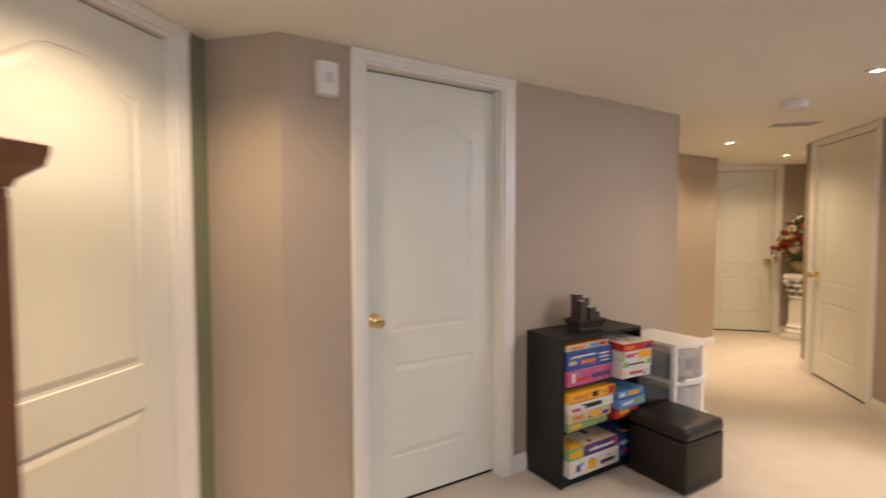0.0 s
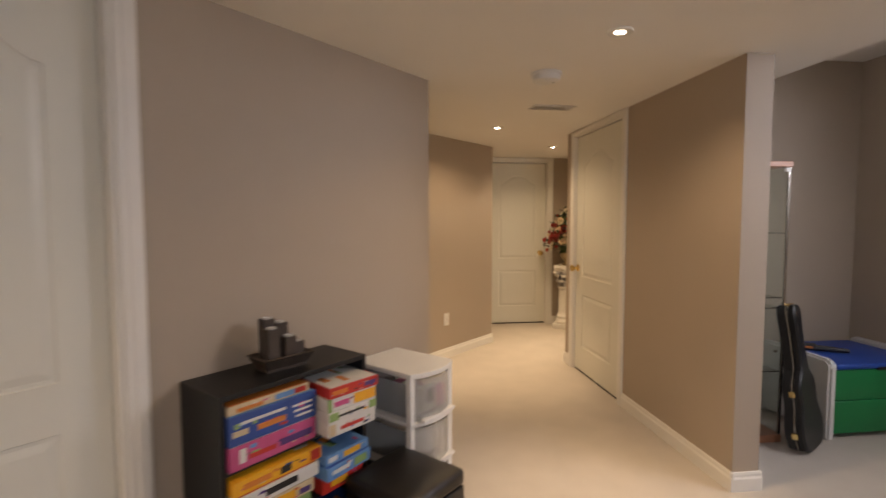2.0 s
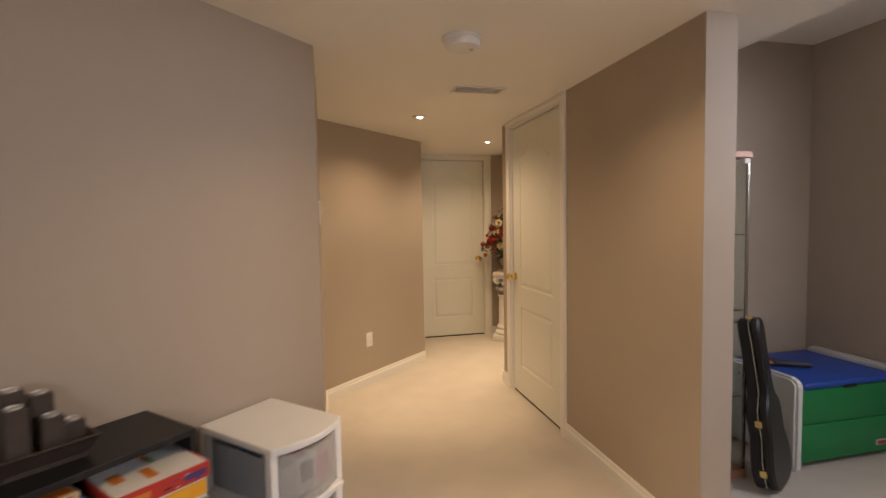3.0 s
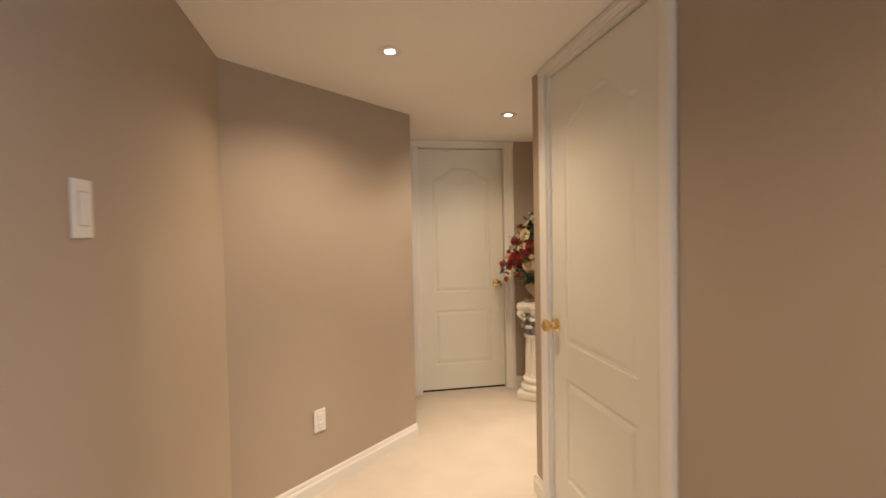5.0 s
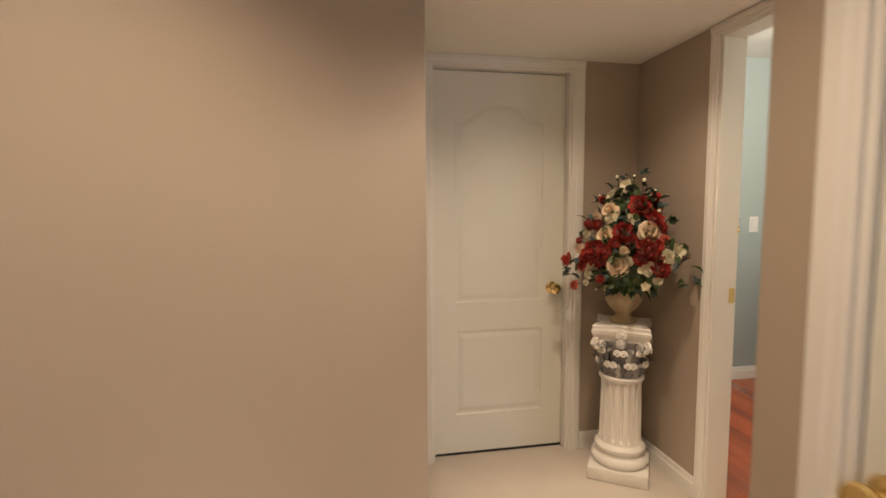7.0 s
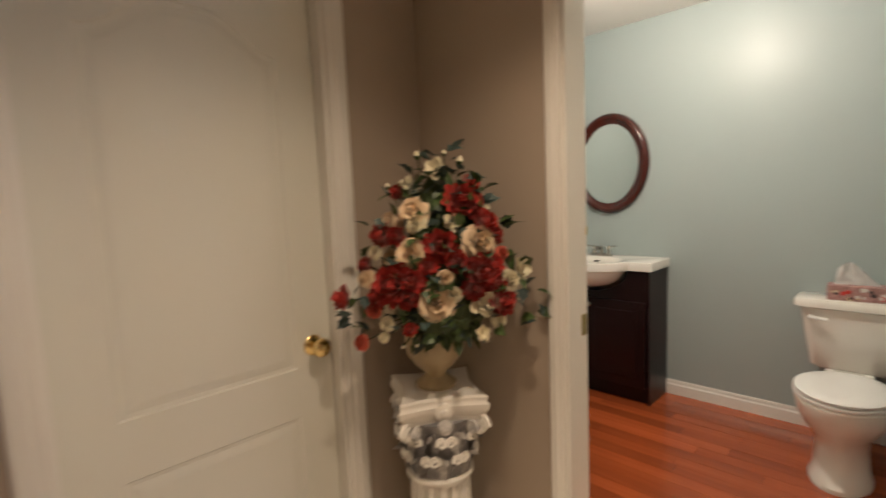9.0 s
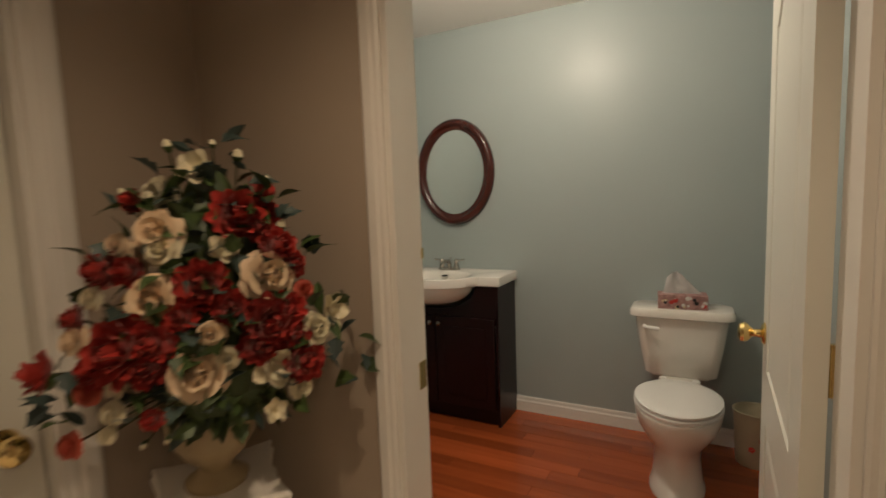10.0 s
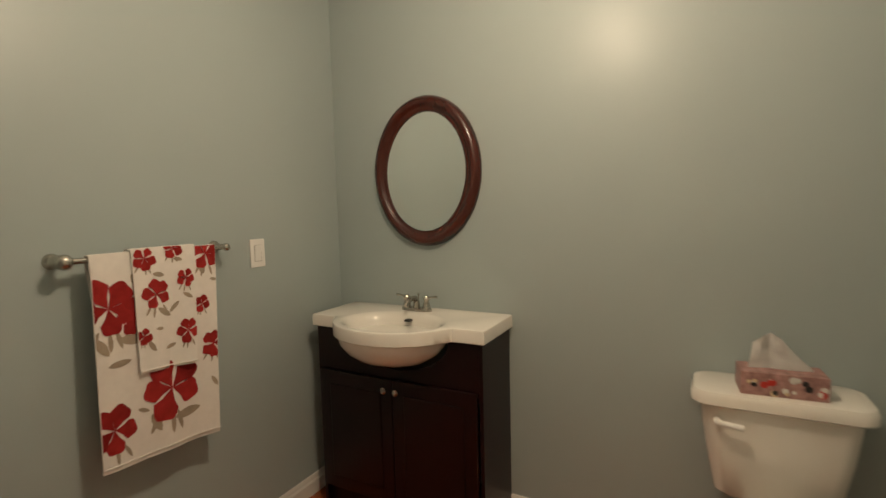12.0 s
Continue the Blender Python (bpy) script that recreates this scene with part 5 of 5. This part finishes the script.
part("bowl", loft([egg(4.46, 0.0, 0.185, 0.22, 0.118), egg(4.46, 0.02, 0.185, 0.22, 0.118), egg(4.47, 0.05, 0.170, 0.21, 0.105), egg(4.48, 0.16, 0.150, 0.20, 0.098), egg(4.47, 0.22, 0.165, 0.22, 0.110), egg(4.46, 0.27, 0.205, 0.24, 0.145), egg(4.46, 0.32, 0.232, 0.25, 0.172), egg(4.46, 0.37, 0.242, 0.26, 0.183), egg(4.46, 0.385, 0.242, 0.26, 0.184), egg(4.46, 0.392, 0.236, 0.255, 0.178)]), CHINA, toilet, smooth=True)
part("seat", loft([egg(4.46, 0.394, 0.238, 0.20, 0.182), egg(4.46, 0.398, 0.243, 0.20, 0.186), egg(4.46, 0.408, 0.243, 0.20, 0.186), egg(4.46, 0.412, 0.236, 0.20, 0.180)]), WHITEPLASTIC, toilet, smooth=True)
part("seat_lid", loft([egg(4.46, 0.415, 0.234, 0.205, 0.178), egg(4.46, 0.419, 0.241, 0.205, 0.184), egg(4.46, 0.427, 0.241, 0.205, 0.184), egg(4.46, 0.435, 0.225, 0.19, 0.168), egg(4.46, 0.439, 0.16, 0.13, 0.11)]), WHITEPLASTIC, toilet, "white closed seat lid", smooth=True)
for y in (-0.075, 0.075):
    part("seat_hinge", box((4.655, y - 0.018, 0.393), (4.695, y + 0.018, 0.430), 0.006), WHITEPLASTIC, toilet)


def rounded(x0, x1, y0, y1, z, r, n=6):
    pts = []
    for cx, cy, a0 in ((x1 - r, y1 - r, 0), (x0 + r, y1 - r, 90), (x0 + r, y0 + r, 180), (x1 - r, y0 + r, 270)):
        for k in range(n + 1):
            a = radians(a0 + 90 * k / n)
            pts.append((cx + r * math.cos(a), cy + r * math.sin(a), z))
    return pts


part("tank_support", loft([rounded(4.68, 4.90, -0.085, 0.085, z, 0.04) for z in (0.30, 0.405)]), CHINA, toilet, smooth=True)
part("tank", loft([rounded(4.780, 4.925, -0.150, 0.150, 0.400, 0.04), rounded(4.766, 4.930, -0.170, 0.170, 0.416, 0.045), rounded(4.745, 4.935, -0.198, 0.198, 0.58, 0.05), rounded(4.735, 4.938, -0.216, 0.216, 0.718, 0.055)]), CHINA, toilet, smooth=True)
part("tank_lid", loft([rounded(4.722, 4.943, -0.234, 0.234, 0.718, 0.06), rounded(4.714, 4.944, -0.242, 0.242, 0.724, 0.06), rounded(4.714, 4.944, -0.242, 0.242, 0.750, 0.06), rounded(4.722, 4.940, -0.234, 0.234, 0.763, 0.055), rounded(4.74, 4.93, -0.220, 0.220, 0.767, 0.05)]), CHINA, toilet, smooth=True)
lever = part("flush_lever", tube([(4.728, 0.165, 0.672), (4.712, 0.165, 0.672), (4.706, 0.150, 0.672), (4.704, 0.095, 0.668)], [0.012, 0.011, 0.009, 0.010], 10), WHITEPLASTIC, toilet, smooth=True)

# ---- washroom: tissue box ----
TISSUEBOX = material("flowered_tissue_card", (0.46, 0.27, 0.25), 0.5, var=0.4, scale=45, tint=(0.06, 0.018, 0.015))
tbox = thing("tissue_box", "flower-printed cardboard tissue box with a tissue pulled up", "tissue box", pose(4.80, TY - 0.005, 0.767, 0, 0, 4))
part("carton", box((-0.055, -0.113, 0), (0.055, 0.113, 0.072), 0.002), TISSUEBOX, tbox)
for k in range(20):
    y, z = rng.uniform(-0.10, 0.10), rng.uniform(0.010, 0.06)
    c = ("white", "cream", "black", "white", "red")[k % 5]
    part("printed_flower", lathe([(0.0, 0.0), (rng.uniform(0.005, 0.013), 0.0), (0.004, 0.0006), (0.0, 0.0008)], 7), PAPER[c], tbox, m=pose(-0.0552 - 0.00005 * k, y, z, 0, -90, rng.uniform(0, 0)))
TISSUE = material("white_tissue_paper", (0.90, 0.88, 0.86), 0.9, var=0.03)
bm, grid = bmesh.new(), []
for i in range(9):
    u = i / 8
    row = []
    for j in range(15):
        v = j / 14 * 2 - 1
        y = v * (0.088 * (1 - 0.50 * u)) + 0.03 * u
        x = 0.010 * math.sin(v * 5 + u * 2) * (0.3 + u) + 0.008 * noise.noise(Vector((v * 3, u * 4, 2)))
        z = 0.070 + 0.112 * u * (1 - 0.28 * v * v) + 0.006 * noise.noise(Vector((v * 4, u * 3, 7)))
        row.append(bm.verts.new((x, y, z)))
    grid.append(row)
for a, b in zip(grid, grid[1:]):
    for j in range(14):
        bm.faces.new((a[j], a[j + 1], b[j + 1], b[j]))
bmesh.ops.solidify(bm, geom=bm.faces[:], thickness=0.0012)
part("tissue", bm, TISSUE, tbox, "white tissue standing out of the box", smooth=True)

# ---- washroom: bin and paper ----
BIN = material("cream_printed_bin", (0.52, 0.46, 0.32), 0.45, var=0.12, scale=12)
bin_ob = thing("waste_bin", "small cream waste bin with painted red flowers", "waste bin", pose(4.815, 5.322, 0))
part("bucket", lathe([(0.0, 0.0), (0.082, 0.0), (0.086, 0.006), (0.100, 0.265), (0.105, 0.272), (0.103, 0.276), (0.097, 0.272), (0.083, 0.02), (0.0, 0.012)], 40, sx=0.9, sy=1.0), BIN, bin_ob, smooth=True)
for k, (ang, z, r) in enumerate(((200, 0.18, 0.020), (190, 0.15, 0.014), (208, 0.14, 0.016), (165, 0.10, 0.015), (235, 0.09, 0.016), (250, 0.20, 0.014))):
    rad = (0.086 + 0.014 * z / 0.265) + 0.0006
    for q in range(5):
        a = 2 * math.pi * q / 5
        part("painted_petal", lathe([(0.0, 0.0), (r * 0.45, 0.0), (0.0, 0.0008)], 8), PAPER["red"], bin_ob, m=Matrix.Diagonal((0.9, 1, 1, 1)) @ pose(0, 0, 0, 0, 0, ang) @ pose(rad, r * 0.6 * math.cos(a), z + r * 0.6 * math.sin(a), 0, 90, 0))
roll = thing("toilet_paper", "white toilet paper roll on a wall holder", "toilet paper", pose(4.19, BY0 + 0.0, 0.69))
turn_x = pose(-0.055, 0.095, 0, 0, 90, 0)
part("paper_roll", lathe([(0.02, 0.0), (0.064, 0.0), (0.066, 0.003), (0.066, 0.107), (0.064, 0.11), (0.02, 0.11)], 36), TISSUE, roll, smooth=True, m=turn_x)
part("spindle", tube([(-0.075, 0.095, 0), (0.075, 0.095, 0)], 0.010, 12), NICKEL, roll, smooth=True)
for x in (-0.08, 0.08):
    part("bracket", tube([(x, 0.0, 0), (x, 0.012, 0), (x, 0.014, 0), (x, 0.10, 0)], [0.024, 0.022, 0.009, 0.011], 14), NICKEL, roll, smooth=True)

# ---- washroom: towel bar and towels ----
BAR_Y, BAR_Z = BY1 - 0.072, 1.243
bar = thing("towel_bar", "brushed nickel towel bar with round ends", "towel bar", pose(0, 0, 0))
part("bar", tube([(3.70, BAR_Y, BAR_Z), (4.215, BAR_Y, BAR_Z)], 0.009, 14), NICKEL, bar, smooth=True)
for x, rb in ((3.70, 0.023), (4.225, 0.015)):
    post = part("post", tube([(x, BY1, BAR_Z), (x, BY1 - 0.006, BAR_Z), (x, BY1 - 0.012, BAR_Z), (x, BY1 - 0.02, BAR_Z), (x, BAR_Y + 0.02, BAR_Z)], [0.024, 0.023, 0.018, 0.012, 0.011], 20), NICKEL, bar, smooth=True)
    part("end_ball", lathe([(0.0, -rb)] + [(rb * math.cos(t), rb * math.sin(t)) for t in [math.pi * (k / 8 - 0.5) for k in range(1, 8)]] + [(0.0, rb)], 20), NICKEL, post, smooth=True, m=pose(x, BAR_Y, BAR_Z))

TERRY = material("white_terry_cotton", (0.84, 0.79, 0.74), 0.95, var=0.05, scale=40, bump=0.6, bump_scale=500, spec=0.1, sheen=0.3)
PRINTRED = material("red_towel_print", (0.36, 0.028, 0.026), 0.95, random_value=0.18, var=0.25, scale=30, bump=0.6, bump_scale=500, spec=0.1)
PRINTTAN = material("tan_towel_print", (0.42, 0.34, 0.26), 0.95, var=0.2, scale=30, bump=0.6, bump_scale=500, spec=0.1)


class Towel:
    """A towel folded over the bar: its front hangs as a gently waved sheet."""

    def __init__(self, x0, x1, z_bottom, gap, seed, slant):
        self.x0, self.x1, self.zb, self.gap, self.seed, self.slant = x0, x1, z_bottom, gap, seed, slant

    def front(self, u, v, lift=0.0):
        z = BAR_Z + 0.012 + self.gap - v * (BAR_Z - self.zb + self.slant * (u - 0.5))
        x = self.x0 + (self.x1 - self.x0) * u + 0.010 * v * (1 - 2 * u) - 0.042 * v * (BAR_Z - self.zb)
        wave = 0.006 * v * math.sin(u * 6.0 + self.seed) + 0.004 * v * math.sin(u * 13 + 2 * self.seed)
        return (x, BAR_Y - 0.012 - self.gap - 0.012 * v ** 0.5 - wave - lift, z)

    def sheet(self):
        bm, n, k = bmesh.new(), 28, 24
        cols = []
        for i in range(n + 1):
            u = i / n
            col = [bm.verts.new(self.front(u, j / k)) for j in range(k, -1, -1)]
            x, y, z = self.front(u, 0)
            r = 0.012 + self.gap
            col += [bm.verts.new((x, BAR_Y - r * math.cos(t), BAR_Z + r * math.sin(t) + 0.001)) for t in (0.9, 1.4, 1.9, 2.5)]
            col += [bm.verts.new((x + 0.012 * (1 - 2 * u) * (q > 0), BAR_Y + r, BAR_Z - q * (BAR_Z - self.zb - 0.18))) for q in (0.0, 0.3, 0.6, 0.95)]
            cols.append(col)
        for a, b in zip(cols, cols[1:]):
            for j in range(len(a) - 1):
                bm.faces.new((a[j], a[j + 1], b[j + 1], b[j]))
        bmesh.ops.recalc_face_normals(bm, faces=bm.faces)
        bmesh.ops.solidify(bm, geom=bm.faces[:], thickness=0.004)
        return bm

    def patch(self, shape, lift=0.0014):
        """A flat printed shape: an outline in u and v, laid on the front."""
        bm = bmesh.new()
        c = (sum(p[0] for p in shape) / len(shape), sum(p[1] for p in shape) / len(shape))
        mid = bm.verts.new(self.front(*c, lift))
        inner = [bm.verts.new(self.front(c[0] + (a - c[0]) * 0.5, c[1] + (b - c[1]) * 0.5, lift)) for a, b in shape]
        rim = [bm.verts.new(self.front(a, b, lift)) for a, b in shape]
        for i in range(len(shape)):
            j = (i + 1) % len(shape)
            bm.faces.new((mid, inner[i], inner[j]))
            bm.faces.new((inner[i], rim[i], rim[j], inner[j]))
        return bm


def held(u, v):
    return min(0.995, max(0.005, u)), min(0.975, max(0.0, v))


def wedge(cu, cv, r, ang, spread, du, dv):
    """A petal: narrow at the blossom's heart, broad and frilled outside."""
    pts = [(0.0, 0.0)]
    n = 11
    for i in range(n + 1):
        t = -1 + 2 * i / n
        rr = (1 - 0.30 * t * t) * (1 + 0.04 * math.sin(7 * t + ang * 3))
        pts.append((rr, t * spread * (1 - 0.12 * abs(t))))
    pts = pts[:1] + [(0.42, -spread * 0.72)] + pts[1:] + [(0.42, spread * 0.72)]
    return [held(cu + r * du * k * math.cos(ang + s), cv + r * dv * k * math.sin(ang + s)) for k, s in pts]


def lens(cu, cv, r, ang, aspect, du, dv):
    """A leaf, pointed at both ends."""
    out = []
    for i in range(16):
        t = 2 * math.pi * i / 16
        a, b = math.cos(t), aspect * math.copysign(abs(math.sin(t)) ** 1.5, math.sin(t))
        out.append(held(cu + r * du * (a * math.cos(ang) - b * math.sin(ang)), cv + r * dv * (a * math.sin(ang) + b * math.cos(ang))))
    return out


def towel(name, label, spec, blossoms, leaves):
    tw = Towel(*spec)
    ob = thing(name, label, "towel", pose(0, 0, 0))
    part("cloth", tw.sheet(), TERRY, ob, smooth=True)
    du, dv = 1 / (tw.x1 - tw.x0), 1 / (BAR_Z - tw.zb)
    part("hem", tube([tw.front(i / 20, 0.975, 0.005) for i in range(21)], 0.0022, 5), TERRY, ob)
    for cu, cv, r, spin, petals in blossoms:
        for q in range(petals):
            a = spin + 2 * math.pi * q / petals + rng.uniform(-0.2, 0.2)
            part("printed_petal", tw.patch(wedge(cu, cv, r * rng.uniform(1.0, 1.22), a, math.pi / petals * rng.uniform(1.04, 1.20), du, dv), 0.0014 + 0.0002 * q), PRINTRED, ob)
        for q in range(3):
            a = 1.2 + 0.45 * q + rng.uniform(-0.2, 0.2)
            part("printed_stem", tw.patch(lens(cu + r * 1.25 * du * math.cos(a), cv + r * 1.25 * dv * math.sin(a), r * 0.38, a, 0.24, du, dv), 0.0011), PRINTTAN, ob)
    for cu, cv, r, a, asp in leaves:
        part("printed_leaf", tw.patch(lens(cu, cv, r, a, asp, du, dv), 0.0012), PRINTTAN, ob)


towel("bath_towel", "white bath towel printed with red flowers, hanging on the bar", (3.755, 4.165, 0.575, 0.003, 0.4, 0.03),
      [(0.10, 0.25, 0.082, 0.3, 5), (0.29, 0.30, 0.055, 0.8, 5), (0.09, 0.81, 0.068, 0.2, 5), (0.56, 0.69, 0.095, 0.5, 5), (0.955, 0.52, 0.040, 0.1, 5), (0.86, 0.30, 0.026, 0.4, 4), (0.90, 0.04, 0.050, 0.9, 5)],
      [(0.26, 0.41, 0.045, 0.15, 0.35), (0.16, 0.51, 0.035, -0.1, 0.3), (0.04, 0.42, 0.035, 1.0, 0.4), (0.70, 0.84, 0.050, -0.1, 0.32), (0.42, 0.84, 0.035, 1.1, 0.4), (0.32, 0.76, 0.020, 0.4, 0.35), (0.96, 0.72, 0.022, 1.0, 0.35), (0.30, 0.14, 0.026, 1.2, 0.4), (0.86, 0.11, 0.025, 1.2, 0.5), (0.97, 0.18, 0.014, 0.2, 0.4)])
towel("hand_towel", "small red-flowered white hand towel hung over a bath towel", (3.868, 4.080, 0.842, 0.011, 1.7, 0.015),
      [(0.17, 0.08, 0.034, 0.2, 5), (0.33, 0.38, 0.046, 0.6, 5), (0.82, 0.27, 0.030, 0.1, 5), (0.83, 0.71, 0.038, 0.4, 5), (0.10, 0.70, 0.025, 0.3, 4), (0.62, 0.02, 0.030, 0.5, 4)],
      [(0.38, 0.22, 0.020, 0.2, 0.4), (0.45, 0.53, 0.028, 0.6, 0.35), (0.62, 0.50, 0.024, -0.8, 0.3), (0.22, 0.79, 0.022, 1.0, 0.4), (0.85, 0.42, 0.020, 0.5, 0.35), (0.70, 0.11, 0.016, 0.2, 0.4), (0.55, 0.82, 0.020, -0.3, 0.35), (0.36, 0.66, 0.014, 0.1, 0.4)])

m_bn, _ = run((BX0, BY1), (BX1, BY1))
rocker_switch(m_bn @ pose(4.412 - BX0 + 0.015, 0, 1.20))

# ---- washroom: ceiling lamp ----
lamp = thing("ceiling_lamp", "round frosted glass ceiling lamp, switched on", "ceiling lamp", pose(*BATH_LAMP, HIGH))
part("pan", lathe([(0.0, 0.0), (0.14, 0.0), (0.14, -0.025), (0.0, -0.025)], 36), NICKEL, lamp, smooth=True)
part("shade", lathe([(0.130, -0.025), (0.128, -0.05), (0.105, -0.080), (0.06, -0.098), (0.0, -0.102)], 36), glow("frosted_shade_glow", (1.0, 0.85, 0.64), 3.0), lamp, "glowing frosted glass shade", smooth=True)

# ---- washroom: floorboards ----
floor_w = part("floor_washroom", box((3.02, 5.1, -0.10), (5.0, 7.6, -0.006)), SUBFLOOR)
tagged(floor_w, "glossy red-brown hardwood floorboards", "floor", kind="structure")
BW, BL = 0.082, 0.80
plank_mesh = None
frng = random.Random(9)
x = 3.022
while x < BX1 - 0.01:
    y = BY0 - 0.09 - frng.uniform(0.0, BL)
    while y < BY1 + 0.05:
        y0, y1 = max(y, BY0 - 0.08), min(y + BL, BY1 + 0.06)
        if y1 - y0 > 0.03:
            x1 = min(x + BW, BX1 + 0.03)
            bm = box((-(x1 - x) / 2 + 0.0006, -(y1 - y0) / 2 + 0.0006, -0.006), ((x1 - x) / 2 - 0.0006, (y1 - y0) / 2 - 0.0006, 0.0 + frng.uniform(-0.0003, 0.0003)))
            part("plank", bm, PLANK, floor_w, m=pose((x + x1) / 2, (y0 + y1) / 2, 0))
        y += BL
    x += BW
part("threshold_strip", box((3.005, 5.40, 0.0), (3.035, 6.135, 0.006), 0.002), BRASS, floor_w, "brass carpet edge strip")
